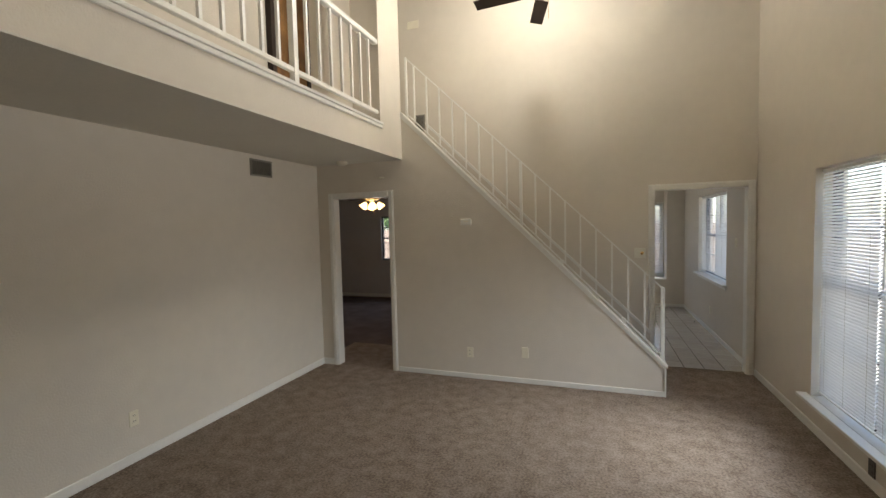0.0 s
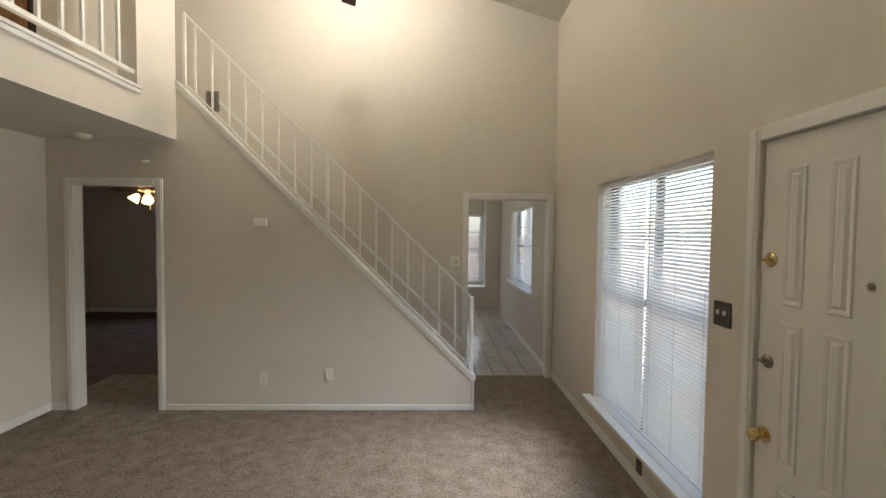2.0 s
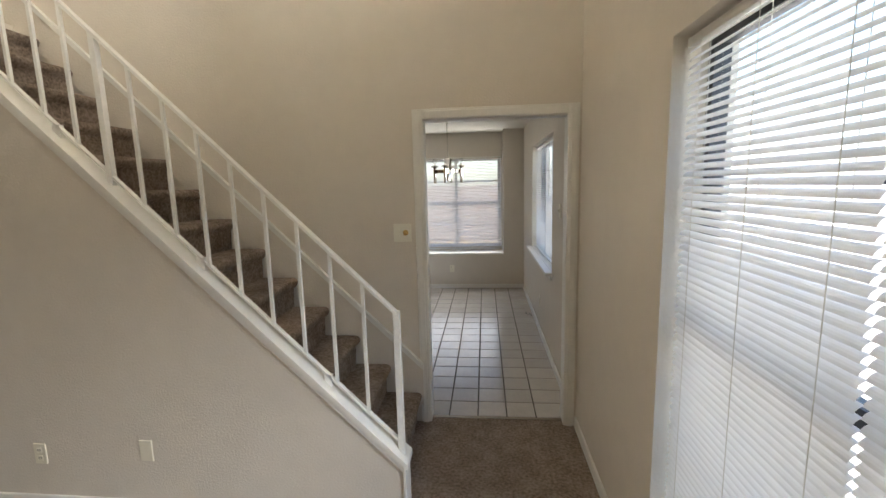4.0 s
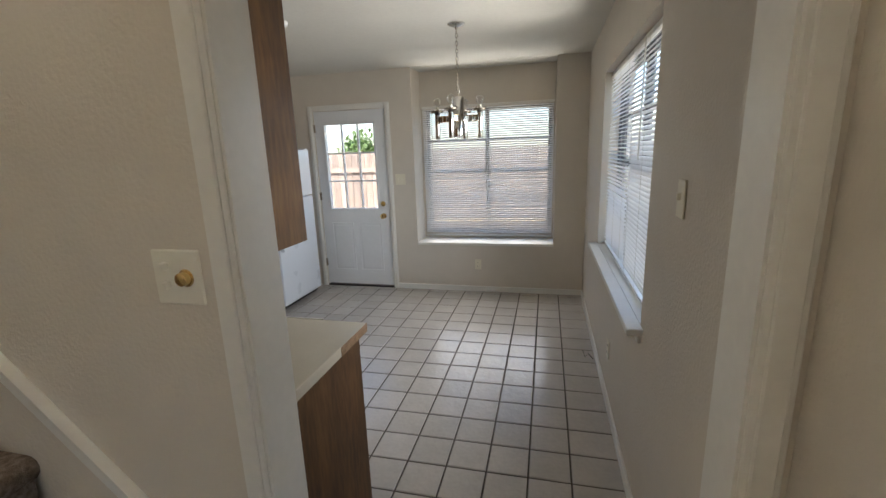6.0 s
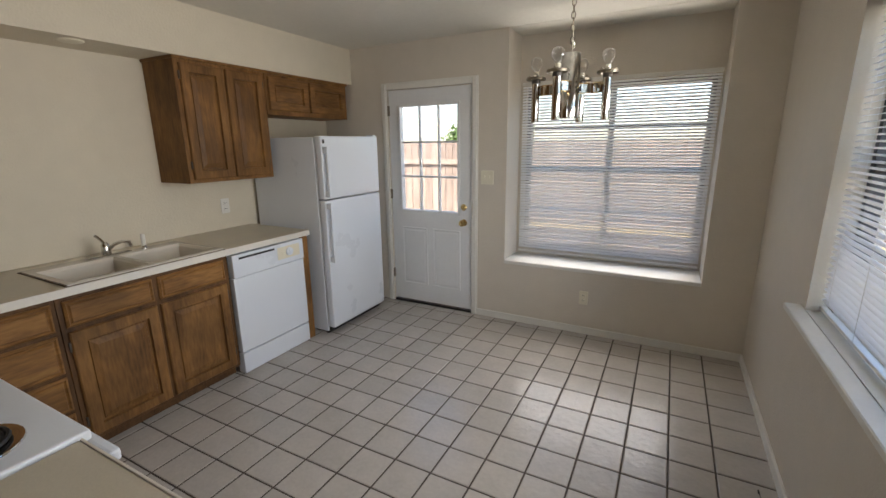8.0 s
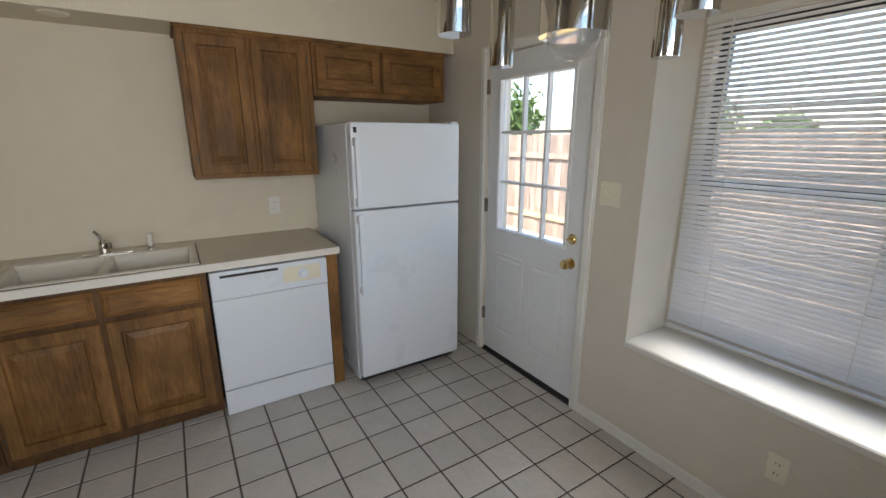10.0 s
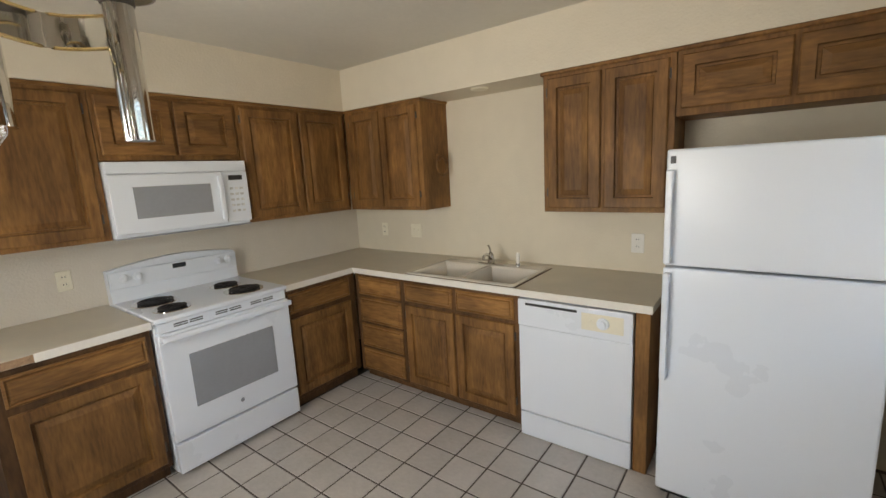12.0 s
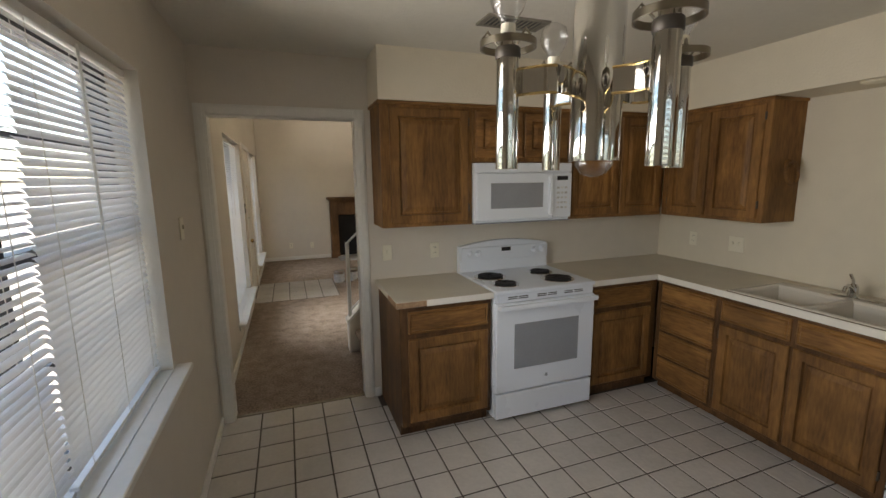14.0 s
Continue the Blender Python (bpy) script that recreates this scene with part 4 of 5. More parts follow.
def panel_door(parent, axis, face, u0, u1, z0, z1, mat, name="door", slab=False):
    """A framed raised-panel door or drawer front, 19 mm thick, on a cabinet's face."""
    t = 0.019
    rail_w = 0.055 if min(u1 - u0, z1 - z0) > 0.2 else 0.028
    steps = [(0.0, 0.0), (0.0, t * 0.7), (0.006, t), (rail_w, t), (rail_w + 0.003, t * 0.05), (rail_w + 0.015, t * 0.05), (rail_w + 0.018, t * 0.35), (rail_w + 0.048, t * 0.9)]
    if min(u1 - u0, z1 - z0) < 0.2:
        steps = [(0.0, 0.0), (0.0, t * 0.5), (0.010, t * 0.95), (0.016, t * 0.6), (0.020, t * 0.6), (0.026, t), (rail_w + 0.006, t)]
    put = (lambda u, v, h: (face + h, u, v)) if axis == "x" else (lambda u, v, h: (u, face + h, v))
    d = part(name, nested(bmesh.new(), u0, z0, u1, z1, steps, put), mat, parent)
    return d


def cabinet(name, axis, back, face, u0, u1, z0, z1, doors, label, category="cabinet", kick=0.0, group=""):
    """A carcass with face frame and its fronts. doors: rows of (u0, u1, z0, z1, kind)."""
    at = (back, u0, z0) if axis == "x" else (u0, back, z0)
    c = thing(name, at, label, category, group)
    bm = bmesh.new()
    if axis == "x":
        if name == "sink_cabinet":
            box(bm, back, u0, z0 + kick, face, u1, 0.74, 0.002)
            box(bm, face - 0.02, u0, 0.74, face, u1, z1)
        else:
            box(bm, back, u0, z0 + kick, face, u1, z1, 0.002)
        if kick:
            box(bm, back, u0, z0, face - 0.06, u1, z0 + kick)
    else:
        box(bm, u0, back, z0 + kick, u1, face, z1, 0.002)
        if kick:
            box(bm, u0, back, z0, u1, face - 0.06, z0 + kick)
    # Base carcasses take the darkened wood, so gaps round the fronts look shaded.
    part("body", bm, M_WOODF if kick else M_WOODV, c, "stained carcass and face frame, darkened for shade between fronts" if kick else "")
    for a, b, c0, c1, kind in doors:
        level = kind == "drawer_front" or (b - a) > (c1 - c0)
        d = panel_door(c, axis, face, a, b, c0, c1, (M_WOODY if axis == "x" else M_WOODH) if level else M_WOODV, kind)
        if kind == "door" and (c1 - c0) > 0.5:
            for hz in (c0 + 0.07, c1 - 0.1):
                e = b + 0.004 if (a + b) / 2 > (u0 + u1) / 2 else a - 0.004
                q = (face, e - 0.004, hz, face + 0.012, e + 0.004, hz + 0.05) if axis == "x" else (e - 0.004, face, hz, e + 0.004, face + 0.012, hz + 0.05)
                part("hinge", boxes(q), M_PLATE, d)
    return c


WU, BU = "wall cabinets", "base cabinets"
UF = 0.425     # face of the wall cabinets beside the stove
XF = -3.435    # face of the wall cabinets over the sink
cabinet("wall_cabinet", "y", 0.116, UF, -1.722, -1.09, 1.32, 2.115, [(-1.69, -1.15, 1.345, 2.085, "door")], "brown stained wooden wall cabinet beside the microwave", "wall cabinet", 0, WU)
cabinet("wall_cabinet", "y", 0.116, UF, -2.498, -1.726, 1.745, 2.115, [(-2.105, -1.745, 1.775, 2.085, "door"), (-2.48, -2.125, 1.775, 2.085, "door")], "short brown wooden wall cabinet above the microwave", "wall cabinet", 0, WU)
cabinet("wall_cabinet", "y", 0.116, UF, -3.43, -2.502, 1.32, 2.115, [(-2.965, -2.53, 1.345, 2.085, "door"), (-3.395, -2.985, 1.345, 2.085, "door")], "brown stained wooden corner wall cabinet with two doors", "wall cabinet", 0, WU)
ca = cabinet("wall_cabinet", "x", -3.759, XF, 0.43, 1.24, 1.32, 2.115, [(0.49, 0.82, 1.345, 2.085, "door"), (0.84, 1.20, 1.345, 2.085, "door")], "brown wooden wall cabinet ending beside the sink wall", "wall cabinet", 0, WU)
cabinet("wall_cabinet", "x", -3.759, XF + 0.01, 2.185, 2.88, 1.32, 2.115, [(2.215, 2.52, 1.345, 2.085, "door"), (2.54, 2.85, 1.345, 2.085, "door")], "brown stained wooden wall cabinet with two doors", "wall cabinet", 0, WU)
cabinet("wall_cabinet", "x", -3.759, XF + 0.01, 2.884, 3.83, 1.80, 2.115, [(2.905, 3.325, 1.835, 2.085, "door"), (3.345, 3.79, 1.835, 2.085, "door")], "short brown wooden cabinet above the fridge", "wall cabinet", 0, WU)
bm = bmesh.new()
box(bm, -3.44, 0.116, 2.105, -1.075, UF + 0.014, 2.126, 0.005)
box(bm, -3.759, UF + 0.014, 2.105, XF + 0.014, 1.253, 2.126, 0.005)
box(bm, -3.759, 2.172, 2.105, XF + 0.026, 3.84, 2.126, 0.005)
solid("trim_cabinet_crown", bm, M_WOODH, "brown wooden moulding along the cabinet tops", "moulding", "structure")

ring = thing("towel_ring", (-3.62, 1.245, 1.68), "turned wooden towel ring on the cabinet's side", "towel ring")
part("mount", lathe(bmesh.new(), (-3.62, 1.241, 1.705), [(0.03, 0), (0.03, 0.008), (0.018, 0.02), (0.014, 0.03)], 16, (0, 1, 0)), M_WOODH, ring, "", True)
part("ring", tube(bmesh.new(), [(-3.62 + 0.062 * math.cos(a * math.pi / 14), 1.266 + 0.010 * (1 - math.sin(a * math.pi / 14)), 1.645 + 0.075 * math.sin(a * math.pi / 14)) for a in range(28)], 0.010, 8, True), M_WOODH, ring, "", True)

BF = -3.115   # face of the base cabinets under the sink
BY = 0.745    # face of the base cabinets beside the stove
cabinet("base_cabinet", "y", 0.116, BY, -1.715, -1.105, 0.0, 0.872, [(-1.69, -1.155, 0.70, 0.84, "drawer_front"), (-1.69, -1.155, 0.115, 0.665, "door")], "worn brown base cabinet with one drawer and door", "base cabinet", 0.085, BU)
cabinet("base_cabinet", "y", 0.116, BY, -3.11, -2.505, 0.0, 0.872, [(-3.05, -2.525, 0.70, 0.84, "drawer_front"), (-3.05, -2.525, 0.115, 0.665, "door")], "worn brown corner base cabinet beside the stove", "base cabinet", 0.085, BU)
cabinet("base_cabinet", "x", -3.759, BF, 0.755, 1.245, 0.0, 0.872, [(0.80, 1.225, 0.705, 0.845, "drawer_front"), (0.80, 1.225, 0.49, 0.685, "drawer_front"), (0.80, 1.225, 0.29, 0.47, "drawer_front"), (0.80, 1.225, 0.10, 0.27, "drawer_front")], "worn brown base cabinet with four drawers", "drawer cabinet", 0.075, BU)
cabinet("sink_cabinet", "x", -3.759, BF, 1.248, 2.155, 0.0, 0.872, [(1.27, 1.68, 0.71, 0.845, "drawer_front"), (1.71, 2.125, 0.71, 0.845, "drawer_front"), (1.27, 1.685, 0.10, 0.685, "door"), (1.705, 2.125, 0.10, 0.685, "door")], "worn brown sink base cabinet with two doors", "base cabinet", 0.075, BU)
solid("cabinet_end_panel", boxes((-3.759, 2.795, 0.0, -3.10, 2.86, 0.872, 0.002)), M_WOODV, "brown wooden end panel beside the dishwasher", "end panel")

# ---- worktops and sink ----
wt = thing("worktop", (-3.76, 0.116, 0.872), "beige laminate corner worktop with white front edge", "worktop")
bm = bmesh.new()
SX0, SX1, SY0, SY1 = -3.60, -3.13, 1.33, 2.11
cells(bm, [-3.759, SX0, SX1, -3.085], [0.116, 0.77, SY0, SY1, 2.872], [(SX0, SX1, SY0, SY1)], lambda a, b, c, d: box(bm, a, c, 0.873, b, d, 0.912))
box(bm, -3.085, 0.116, 0.873, -2.502, 0.77, 0.912)
bmesh.ops.remove_doubles(bm, verts=bm.verts[:], dist=0.0004)
part("top", bm, M_LAM, wt)
part("front_edge", boxes((-3.085, 0.774, 0.872, -3.081, 2.872, 0.9125), (-3.081, 0.77, 0.872, -2.502, 0.774, 0.9125)), M_LAME, wt, "white laminate edge strip")
ws = thing("worktop", (-1.4, 0.116, 0.872), "short beige laminate worktop with a broken front edge", "worktop")
part("top", boxes((-1.718, 0.116, 0.874, -1.082, 0.772, 0.912, 0.002)), M_LAM, ws)
part("front_edge", boxes((-1.718, 0.773, 0.874, -1.27, 0.779, 0.914, 0.001)), M_LAME, ws, "white laminate edge strip, broken off short")
part("bare_edge", boxes((-1.27, 0.7725, 0.876, -1.083, 0.775, 0.910), (-1.0825, 0.55, 0.876, -1.080, 0.772, 0.910)), M_RAW, ws, "bare brown chipboard where the strip is missing")

sk = thing("sink", (-3.36, 1.72, 0.91), "almond enamelled double bowl sink set in the worktop", "sink")
bm = bmesh.new()
mid_y = (1.305 + 2.135) / 2
for ya, yb in ((1.305, mid_y), (mid_y, 2.135)):
    out = [(-3.63, ya), (-3.10, ya), (-3.10, yb), (-3.63, yb)]
    ia, ib = ya + (0.03 if ya < 1.4 else 0.014), yb - (0.03 if yb > 2 else 0.014)
    loops = [(0.0, 0.0, 0.9125)]
    rect = lambda x0, y0, x1, y1, z: [bm.verts.new(v) for v in ((x0, y0, z), (x1, y0, z), (x1, y1, z), (x0, y1, z))]
    rs = [rect(-3.63, ya, -3.10, yb, 0.9125), rect(-3.625, ya, -3.105, yb, 0.921), rect(-3.525, ia, -3.14, ib, 0.921), rect(-3.515, ia + 0.01, -3.15, ib - 0.01, 0.905), rect(-3.50, ia + 0.025, -3.165, ib - 0.025, 0.77), rect(-3.46, ia + 0.06, -3.2, ib - 0.06, 0.755)]
    for p, q in zip(rs, rs[1:]):
        for i in range(4):
            bm.faces.new((p[i], p[(i + 1) % 4], q[(i + 1) % 4], q[i]))
    bm.faces.new(rs[-1])
part("double_bowl", bm, M_SINK, sk)
M_CAULK = material("stained_caulk", (0.22, 0.17, 0.12), 0.8, var=0.3, scale=30)
part("caulk_line", boxes((-3.637, 1.298, 0.911, -3.63, 2.142, 0.9155), (-3.10, 1.298, 0.911, -3.093, 2.142, 0.9155), (-3.63, 1.298, 0.911, -3.10, 1.305, 0.9155), (-3.63, 2.135, 0.911, -3.10, 2.142, 0.9155)), M_CAULK, sk, "stained brown caulk line")
for yy in (1.52, 1.93):
    part("drain", lathe(bmesh.new(), (-3.33, yy, 0.756), [(0.04, 0), (0.04, 0.003), (0.02, 0.001)], 20), M_CHROME, sk, "", True)
fa = thing("faucet", (-3.585, 1.715, 0.921), "chrome kitchen faucet with a lever and side spray", "faucet")
part("base_plate", boxes((-3.61, 1.60, 0.921, -3.56, 1.83, 0.929, 0.003)), M_CHROME, fa)
part("valve", lathe(bmesh.new(), (-3.585, 1.70, 0.929), [(0.026, 0), (0.024, 0.03), (0.022, 0.06), (0.012, 0.075)], 20), M_CHROME, fa, "", True)
part("spout", tube(bmesh.new(), [(-3.575, 1.705, 0.955), (-3.52, 1.72, 0.995), (-3.46, 1.735, 1.015), (-3.41, 1.748, 1.012), (-3.395, 1.75, 0.99)], 0.010, 10), M_CHROME, fa, "", True)
part("lever", tube(bmesh.new(), [(-3.585, 1.70, 0.99), (-3.60, 1.685, 1.025), (-3.61, 1.665, 1.05)], 0.008, 8), M_CHROME, fa, "", True)
sp = thing("sink_sprayer", (-3.585, 1.915, 0.921), "white side sprayer standing on the sink rim", "sprayer")
part("collar", lathe(bmesh.new(), (-3.585, 1.915, 0.921), [(0.018, 0), (0.016, 0.012), (0.012, 0.02)], 16), M_CHROME, sp, "", True)
part("head", lathe(bmesh.new(), (-3.585, 1.915, 0.94), [(0.011, 0), (0.013, 0.03), (0.014, 0.06), (0.010, 0.075)], 16), M_TRIM, sp, "", True)

# ---- appliances ----
fr = thing("refrigerator", (-3.35, 3.29, 0), "white two-door refrigerator standing beside the back door", "refrigerator")
part("body", boxes((-3.72, 2.93, 0.03, -3.02, 3.645, 1.625, 0.006)), M_WHITE, fr)
part("kick_grille", boxes((-3.05, 2.945, 0.025, -3.0, 3.63, 0.075)), M_BLACK, fr)
part("freezer_door", boxes((-3.012, 2.93, 1.148, -2.945, 3.645, 1.632, 0.012, 3)), M_WHITE, fr, "", True)
part("fridge_door", boxes((-3.012, 2.93, 0.075, -2.945, 3.645, 1.138, 0.012, 3)), M_WHITE, fr, "", True)
part("gasket", boxes((-3.025, 2.945, 0.09, -3.008, 3.63, 1.62)), M_GREYGL, fr)
for za, zb in ((1.165, 1.55), (0.64, 1.12)):
    bm = bmesh.new()
    box(bm, -2.917, 2.937, za, -2.897, 2.962, zb, 0.006, 2)
    box(bm, -2.947, 2.937, za, -2.91, 2.962, za + 0.05, 0.005)
    box(bm, -2.947, 2.937, zb - 0.05, -2.91, 2.962, zb, 0.005)
    part("handle", bm, M_WHITE, fr)
part("badge", boxes((-2.946, 2.945, 1.575, -2.943, 2.965, 1.605)), M_BLACK, fr, "small dark badge")
part("top_hinge", boxes((-3.03, 3.59, 1.63, -2.955, 3.64, 1.645, 0.003)), M_WHITE, fr)
for y in (2.97, 3.6):
    part("foot", cyl(bmesh.new(), (-3.05, y, 0), (-3.05, y, 0.032), 0.02, 12), M_BLACK, fr)

dw = thing("dishwasher", (-3.4, 2.475, 0), "white built-in dishwasher under the worktop", "dishwasher")
part("body", boxes((-3.73, 2.163, 0.1, -3.13, 2.79, 0.865)), M_BLACK, dw)
part("door_panel", boxes((-3.13, 2.167, 0.168, -3.085, 2.787, 0.70, 0.005, 2)), M_WHITE, dw)
part("control_panel", boxes((-3.13, 2.167, 0.705, -3.075, 2.787, 0.862, 0.006, 2)), M_WHITE, dw)
part("vent_slot", boxes((-3.0755, 2.215, 0.828, -3.073, 2.51, 0.842)), M_BLACK, dw)
part("fascia", boxes((-3.0755, 2.535, 0.745, -3.0725, 2.745, 0.835)), M_PANEL, dw, "cream control fascia")
part("dial", lathe(bmesh.new(), (-3.073, 2.645, 0.79), [(0.032, 0), (0.03, 0.01), (0.02, 0.012), (0.018, 0.022)], 20, (1, 0, 0)), M_WHITE, dw, "", True)
part("button", boxes((-3.073, 2.57, 0.775, -3.068, 2.595, 0.80)), M_PANEL, dw)
part("kick_panel", boxes((-3.15, 2.167, 0.01, -3.085, 2.787, 0.158, 0.004)), M_WHITE, dw)

st = thing("stove", (-2.11, 0.45, 0), "white electric coil stove with oven beneath", "stove")
part("body", boxes((-2.49, 0.125, 0.03, -1.729, 0.755, 0.895, 0.003)), M_WHITE, st)
part("cooktop", boxes((-2.494, 0.12, 0.895, -1.725, 0.80, 0.922, 0.008, 3)), M_WHITE, st, "", True)
bm = bmesh.new()
n = 14
top = []
for i in range(n + 1):
    x = -2.494 + 0.769 * i / n
    top.append((x, 1.115 + 0.04 * math.sin(math.pi * i / n)))
for y0, y1, lean in ((0.125, 0.195, 0.02),):
    f0 = [bm.verts.new((x, y1, 0.92)) for x, z in top]
    f1 = [bm.verts.new((x, y1 - lean, z)) for x, z in top]
    b0 = [bm.verts.new((x, y0, 0.92)) for x, z in top]
    b1 = [bm.verts.new((x, y0, z)) for x, z in top]
    for i in range(n):
        bm.faces.new((f0[i], f0[i + 1], f1[i + 1], f1[i]))
        bm.faces.new((b0[i], b1[i], b1[i + 1], b0[i + 1]))
        bm.faces.new((f1[i], f1[i + 1], b1[i + 1], b1[i]))
    bm.faces.new((f0[0], f1[0], b1[0], b0[0]))
    bm.faces.new((f0[n], b0[n], b1[n], f1[n]))
part("backguard", bm, M_WHITE, st, "curved white control backguard", True)
part("backguard_band", boxes((-2.49, 0.188, 1.005, -1.729, 0.206, 1.11, 0.006, 2)), M_WHITE, st)
part("clock_display", boxes((-2.15, 0.2055, 1.07, -2.07, 0.2085, 1.10)), M_BLACK, st, "black clock display")
for x in (-1.80, -1.87, -2.36, -2.43):
    kb = part("control_knob", lathe(bmesh.new(), (x, 0.206, 1.065), [(0.026, 0), (0.024, 0.008), (0.018, 0.012), (0.016, 0.026), (0.01, 0.028)], 18, (0, 1, 0)), M_WHITE, st, "", True)
    part("grip", boxes((x - 0.003, 0.225, 1.047, x + 0.003, 0.238, 1.083)), M_WHITE, kb)
for x, y, r in ((-1.875, 0.40, 0.100), (-1.875, 0.635, 0.078), (-2.295, 0.40, 0.078), (-2.295, 0.635, 0.100)):
    bu = part("burner", lathe(bmesh.new(), (x, y, 0.921), [(r + 0.018, 0), (r + 0.016, 0.005), (r + 0.004, 0.004), (r * 0.4, 0.0035)], 32), M_CHROME, st, "chrome drip pan", True)
    pts = []
    turns = 4.6
    for i in range(int(turns * 22)):
        a = 2 * math.pi * i / 22
        rr = 0.016 + (r - 0.022) * i / (turns * 22)
        pts.append((x + rr * math.cos(a), y + rr * math.sin(a), 0.932))
    part("coil", tube(bmesh.new(), pts, 0.0058, 6), M_COIL, bu, "black heating coil", True)
part("oven_door", boxes((-2.49, 0.755, 0.222, -1.729, 0.802, 0.835, 0.008, 2)), M_WHITE, st)
part("oven_window", boxes((-2.36, 0.801, 0.38, -1.86, 0.8045, 0.69)), M_GREYGL, st, "grey oven window")
part("vent_strip", boxes((-2.48, 0.755, 0.84, -1.739, 0.79, 0.892)), M_WHITE, st)
for x in (-2.36, -2.28, -2.15, -2.07, -1.93, -1.85):
    part("vent_slot", boxes((x - 0.035, 0.7895, 0.858, x + 0.035, 0.7915, 0.864), (x - 0.035, 0.7895, 0.870, x + 0.035, 0.7915, 0.876)), M_BLACK, st)
bm = bmesh.new()
box(bm, -2.485, 0.825, 0.80, -1.734, 0.852, 0.832, 0.008, 2)
box(bm, -2.485, 0.80, 0.80, -2.45, 0.84, 0.83, 0.004)
box(bm, -1.769, 0.80, 0.80, -1.734, 0.84, 0.83, 0.004)
part("oven_handle", bm, M_WHITE, st)
part("emblem", lathe(bmesh.new(), (-2.11, 0.802, 0.30), [(0.012, 0), (0.012, 0.002), (0.008, 0.003)], 16, (0, 1, 0)), M_GREYGL, st)
part("drawer", boxes((-2.488, 0.76, 0.035, -1.731, 0.80, 0.208, 0.006, 2)), M_WHITE, st)
for x in (-2.44, -1.78):
    part("foot", cyl(bmesh.new(), (x, 0.7, 0), (x, 0.7, 0.035), 0.018, 10), M_BLACK, st)

mw = thing("microwave", (-2.11, 0.3, 1.32), "white over-the-range microwave under the cabinet", "microwave")
part("body", boxes((-2.497, 0.118, 1.325, -1.727, 0.46, 1.738, 0.004)), M_WHITE, mw)
part("vent_grille", boxes((-2.497, 0.46, 1.672, -1.727, 0.482, 1.738, 0.004)), M_WHITE, mw)
part("door_panel", boxes((-2.33, 0.46, 1.345, -1.727, 0.492, 1.668, 0.008, 2)), M_WHITE, mw)
part("door_window", boxes((-2.25, 0.491, 1.425, -1.835, 0.4945, 1.60)), M_GREYGL, mw, "grey mesh window")
part("handle", boxes((-2.325, 0.492, 1.37, -2.295, 0.515, 1.645, 0.008, 2)), M_WHITE, mw)
part("control_panel", boxes((-2.497, 0.46, 1.345, -2.335, 0.488, 1.668, 0.005)), M_WHITE, mw)
part("display", boxes((-2.46, 0.487, 1.615, -2.37, 0.4905, 1.645)), M_BLACK, mw, "black display")
for i in range(3):
    for j in range(5):
        part("button", boxes((-2.458 + i * 0.033, 0.4875, 1.41 + j * 0.036, -2.436 + i * 0.033, 0.4895, 1.424 + j * 0.036)), M_LABEL, mw)
part("bottom_lip", boxes((-2.497, 0.14, 1.318, -1.727, 0.47, 1.326)), M_GREYGL, mw)

# ---- chandelier ----
CX, CY = -1.035, 2.527
ch = thing("chandelier", (CX, CY, 2.44), "chrome tube chandelier with clear globe bulbs, unlit", "chandelier")
part("canopy", lathe(bmesh.new(), (CX, CY, 2.44), [(0.062, 0), (0.062, -0.006), (0.04, -0.018), (0.012, -0.026), (0.008, -0.04)], 28), M_CHROME, ch, "", True)
z = 2.40
k = 0
while z > 1.985:
    w = [(0.009 * math.cos(a * math.pi / 6), 0.016 * math.sin(a * math.pi / 6)) for a in range(12)]
    part("chain_link", tube(bmesh.new(), [(CX + (u if k % 2 else 0), CY + (0 if k % 2 else u), z - 0.014 + v) for u, v in w], 0.0022, 6, True), M_NICKEL, ch, "", True)
    z -= 0.0255
    k += 1
part("hook", tube(bmesh.new(), [(CX, CY, 1.95), (CX, CY, 1.965), (CX + 0.012, CY, 1.975), (CX + 0.012, CY, 1.99), (CX, CY, 1.998), (CX - 0.012, CY, 1.99)], 0.003, 6), M_CHROME, ch)
part("cord", tube(bmesh.new(), [(CX + 0.004, CY + 0.004, 2.41), (CX - 0.006, CY + 0.006, 2.2), (CX + 0.004, CY - 0.004, 1.95)], 0.0025, 6), M_CREAM, ch)
part("centre_tube", lathe(bmesh.new(), (CX, CY, 1.668), [(0.040, 0), (0.043, 0.0), (0.043, 0.275), (0.040, 0.28), (0.010, 0.285)], 36), M_CHROME, ch, "", True)
part("down_bulb", lathe(bmesh.new(), (CX, CY, 1.640), [(0.006, 0), (0.022, 0.006), (0.032, 0.02), (0.034, 0.034), (0.028, 0.05)], 20), M_BULB, ch, "clear glass globe bulb", True)
AR = 0.165
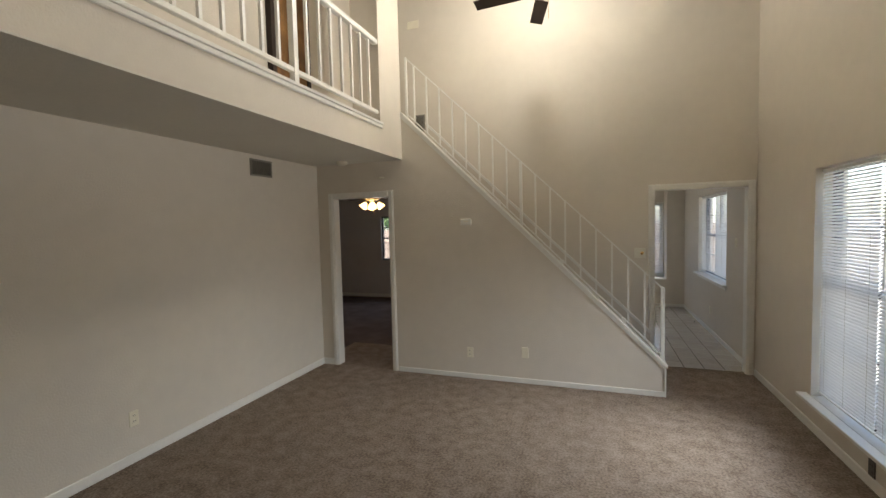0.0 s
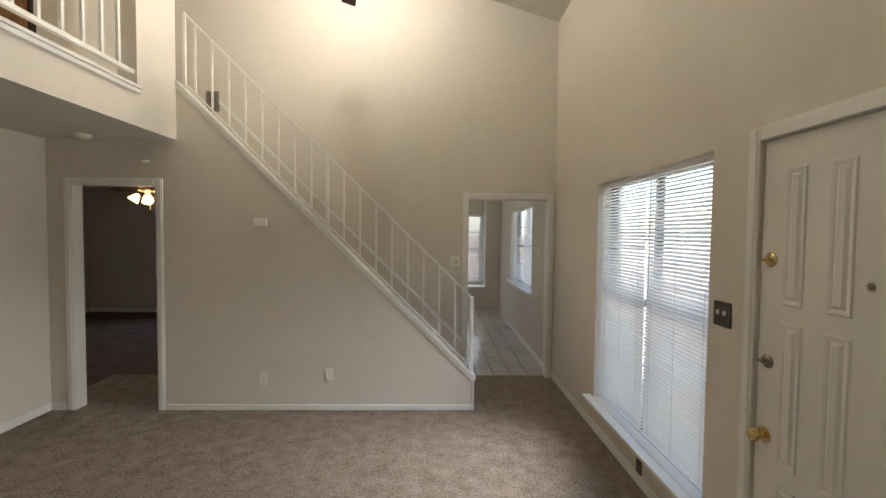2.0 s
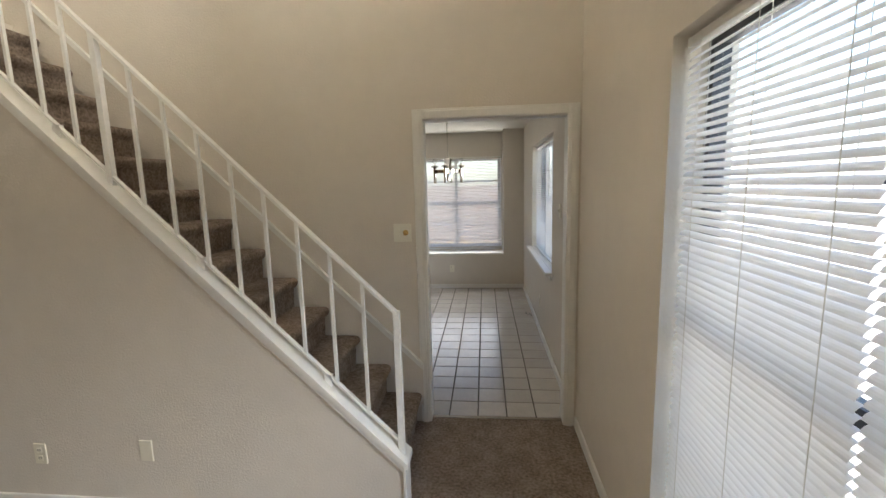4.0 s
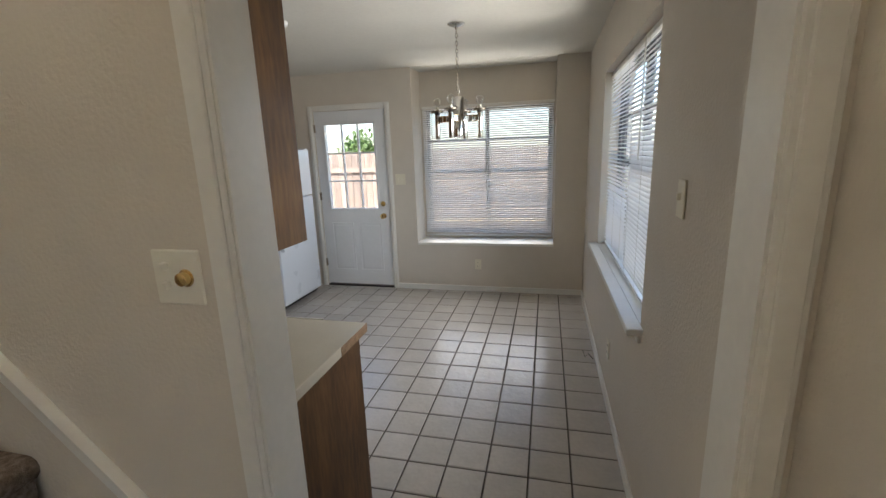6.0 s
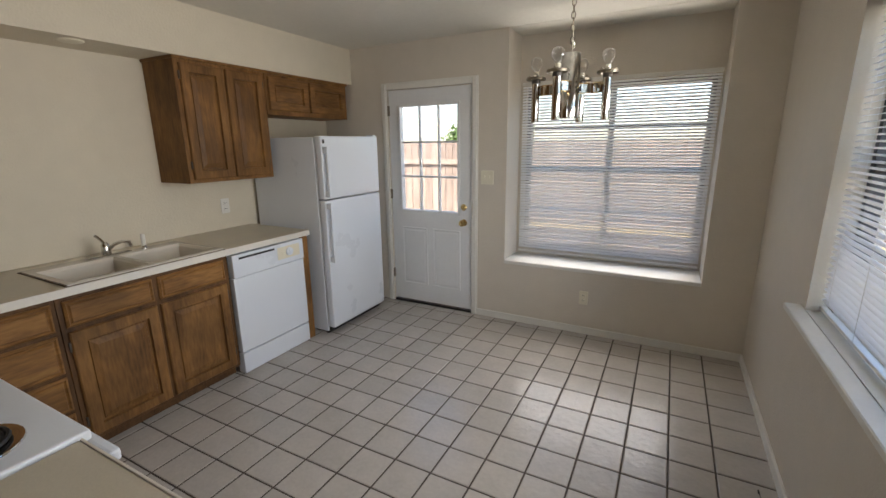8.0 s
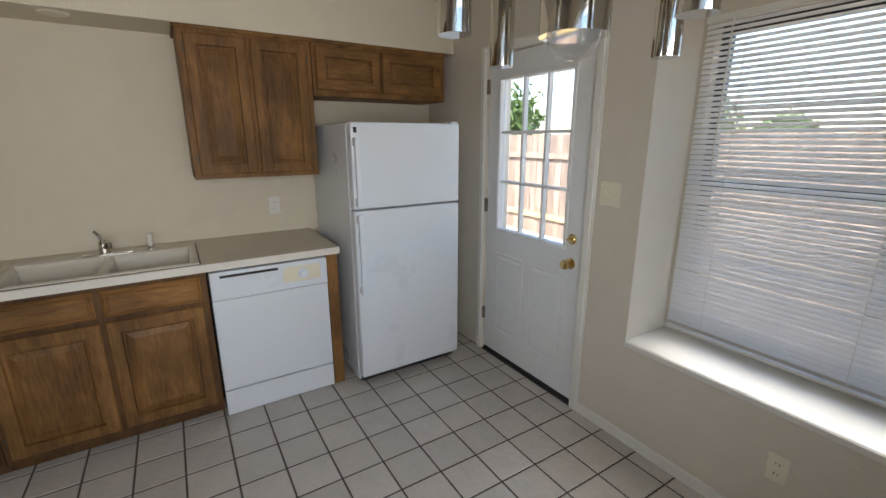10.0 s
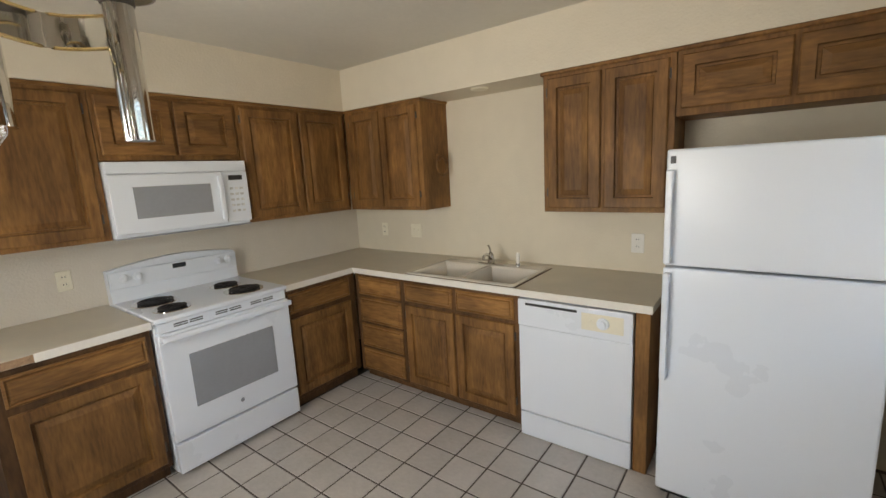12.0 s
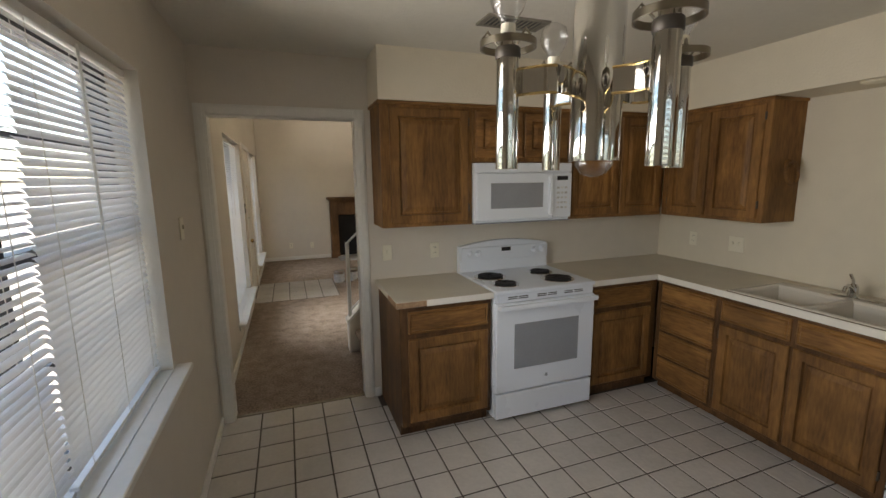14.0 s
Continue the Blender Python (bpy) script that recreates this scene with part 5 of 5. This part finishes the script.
for i in range(4):
    a = radians(83 + 90 * i)
    dx, dy = math.cos(a), math.sin(a)
    tx, ty = CX + AR * dx, CY + AR * dy
    tb = part("arm_tube", lathe(bmesh.new(), (tx, ty, 1.655), [(0.016, 0), (0.0185, 0), (0.0185, 0.185), (0.0135, 0.188), (0.0135, 0.215)], 24), M_CHROME, ch, "", True)
    part("dark_collar", lathe(bmesh.new(), (tx, ty, 1.832), [(0.019, 0), (0.0205, 0.002), (0.0205, 0.016), (0.019, 0.018)], 24), M_PLATE, tb, "dark collar", True)
    bm = bmesh.new()
    for r0, r1 in ((0.043, 0.046),):
        ringv = [[bm.verts.new((tx + r * math.cos(2 * math.pi * q / 32), ty + r * math.sin(2 * math.pi * q / 32), zz)) for q in range(32)] for r, zz in ((r0, 1.848), (r1, 1.848), (r1, 1.859), (r0, 1.859))]
        for p in range(4):
            for q in range(32):
                bm.faces.new((ringv[p][q], ringv[p][(q + 1) % 32], ringv[(p + 1) % 4][(q + 1) % 32], ringv[(p + 1) % 4][q]))
    for q in range(3):
        b = 2 * math.pi * q / 3 + a
        tube(bm, [(tx + 0.018 * math.cos(b), ty + 0.018 * math.sin(b), 1.852), (tx + 0.035 * math.cos(b), ty + 0.035 * math.sin(b), 1.872), (tx + 0.044 * math.cos(b), ty + 0.044 * math.sin(b), 1.86)], 0.0022, 6)
    part("bulb_ring", bm, M_NICKEL, tb, "aged metal ring holder", True)
    part("socket", cyl(bmesh.new(), (tx, ty, 1.868), (tx, ty, 1.885), 0.012, 14), M_CREAM, tb)
    part("bulb", lathe(bmesh.new(), (tx, ty, 1.885), [(0.011, 0), (0.014, 0.008), (0.024, 0.02), (0.029, 0.036), (0.024, 0.055), (0.012, 0.064), (0.004, 0.066)], 20), M_BULB, tb, "clear glass globe bulb", True)
    # bowed strap from the centre tube out to the arm tube
    bm = bmesh.new()
    rows = []
    for s in range(9):
        f = s / 8
        r = 0.04 + (AR - 0.055) * f
        side = 0.035 * math.sin(math.pi * f)
        px, py = CX + r * dx - side * dy, CY + r * dy + side * dx
        rows.append([bm.verts.new((px + o * -dy, py + o * dx, zz)) for o, zz in ((-0.0015, 1.775), (0.0015, 1.775), (0.0015, 1.818), (-0.0015, 1.818))])
    for p, q in zip(rows, rows[1:]):
        for e in range(4):
            bm.faces.new((p[e], p[(e + 1) % 4], q[(e + 1) % 4], q[e]))
    bm.faces.new(rows[0])
    bm.faces.new(rows[-1][::-1])
    arm = part("arm_strap", bm, M_CHROME, ch, "bowed chrome strap", True)
    bm = bmesh.new()
    for zz in (1.776, 1.817):
        tube(bm, [(CX + (0.04 + (AR - 0.055) * s / 8) * dx - 0.035 * math.sin(math.pi * s / 8) * dy, CY + (0.04 + (AR - 0.055) * s / 8) * dy + 0.035 * math.sin(math.pi * s / 8) * dx, zz) for s in range(9)], 0.0026, 6)
    part("brass_edge", bm, M_BRASS, arm, "brass edge bead", True)

# ---- fireplace and paint cans ----
fp = thing("fireplace", (-2.0, -6.1, 0), "oak fireplace surround with a dark firebox", "fireplace")
part("mantel_shelf", boxes((-2.76, -6.1, 1.22, -1.28, -5.88, 1.27, 0.008), (-2.72, -6.1, 1.18, -1.32, -5.93, 1.22, 0.006)), M_MANTEL, fp)
part("frieze", boxes((-2.55, -6.1, 0.90, -1.49, -5.99, 1.18, 0.004)), M_MANTEL, fp)
for xa, xb in ((-1.49, -1.33), (-2.71, -2.55)):
    part("pilaster", boxes((xa, -6.1, 0, xb, -5.96, 1.18, 0.006), (xa - 0.01, -6.1, 0, xb + 0.01, -5.95, 0.09, 0.004)), M_MANTEL, fp)
part("firebox", boxes((-2.55, -6.1, 0.04, -1.49, -6.04, 0.90)), M_SOOT, fp, "black sooty firebox")
part("hearth", boxes((-2.65, -5.96, 0.0, -1.45, -5.55, 0.035, 0.005)), M_TILE, fp, "pale hearth slab")


def paint_can(at, label):
    c = thing("paint_can", at, label, "paint can", "paint cans on the carpet")
    part("body", lathe(bmesh.new(), at, [(0.083, 0), (0.085, 0.004), (0.083, 0.008), (0.083, 0.185), (0.086, 0.19), (0.084, 0.196)], 28), M_CHROME, c, "", True)
    part("label", lathe(bmesh.new(), (at[0], at[1], at[2] + 0.03), [(0.0835, 0), (0.0845, 0.001), (0.0845, 0.12), (0.0835, 0.121)], 28), M_LABEL, c, "stained paper label", True)
    part("lid", lathe(bmesh.new(), (at[0], at[1], at[2] + 0.196), [(0.078, 0), (0.074, 0.003), (0.066, 0.001)], 28), M_NICKEL, c, "", True)
    part("handle", tube(bmesh.new(), [(at[0] + 0.088 * math.cos(t), at[1] - 0.03 * math.sin(t) - 0.085, at[2] + 0.15 - 0.09 * math.sin(t)) for t in [math.pi * i / 12 for i in range(13)]], 0.002, 6), M_NICKEL, c)


paint_can((-1.22, -3.72, 0), "metal paint can with a stained white label")
paint_can((-1.44, -3.80, 0), "metal paint can with a stained white label")

solid("loose_wire", tube(bmesh.new(), [(-0.03, 2.42, 0.006), (-0.06, 2.45, 0.03), (-0.085, 2.43, 0.012), (-0.10, 2.47, 0.045), (-0.09, 2.50, 0.008)], 0.003, 6), M_BLACK, "short black loose wire on the tiled floor", "wire", "", True)

# ---- floor tiles ----
PX, PY, OX, OY = 0.2047, 0.2072, -0.250, 0.078


def tile_mesh(w, h):
    return finish("tile", nested(bmesh.new(), -w / 2, -h / 2, w / 2, h / 2, ((0, -0.006), (0.0, 0.002), (0.004, 0.0045)), lambda u, v, q: (u, v, q)), M_TILE)


MESHES = {}


def lay(parent, x0, x1, y0, y1, joint=0.0085):
    w, h = round(x1 - x0 - joint, 4), round(y1 - y0 - joint, 4)
    if w < 0.02 or h < 0.02:
        return
    if (w, h) not in MESHES:
        MESHES[w, h] = tile_mesh(w, h)
    t = new("tile", MESHES[w, h])
    t.parent = parent
    rnd = random.Random(int(x0 * 977) * 31 + int(y0 * 613))
    t.location = Vector(((x0 + x1) / 2, (y0 + y1) / 2, rnd.uniform(-0.0006, 0.0006))) - ORG[parent]
    t.rotation_euler = (rnd.uniform(-0.003, 0.003), rnd.uniform(-0.003, 0.003), 0)


for i in range(-1, 19):
    for j in range(0, 20):
        xa, xb = OX - PX * (i + 1), OX - PX * i
        ya, yb = OY + PY * (j - 0), OY + PY * (j + 1)
        xa, xb = max(xa, -3.74), min(xb, -0.005)
        if xb > -0.07:
            xb = -0.005
        ya, yb = max(ya, 0.075), min(yb, 3.895)
        if xb - xa < 0.03 or yb - ya < 0.03:
            continue
        if xb < -3.16 and yb < 2.9 or yb < 0.70 and xb < -1.75:
            continue
        if xb < -1.04 and ya < 0.115:
            continue
        lay(floor_kitchen, xa, xb, ya, yb)
entry = solid("floor_entry", boxes((-1.14, -4.06, 0.0, 0.0, -2.93, 0.002)), M_GROUT, "tiled entry patch inside the front door", "tiled floor", "structure")
for i in range(5):
    for j in range(5):
        lay(entry, -1.135 + 0.2255 * i, -1.135 + 0.2255 * (i + 1), -4.055 + 0.2245 * j, -4.055 + 0.2245 * (j + 1))
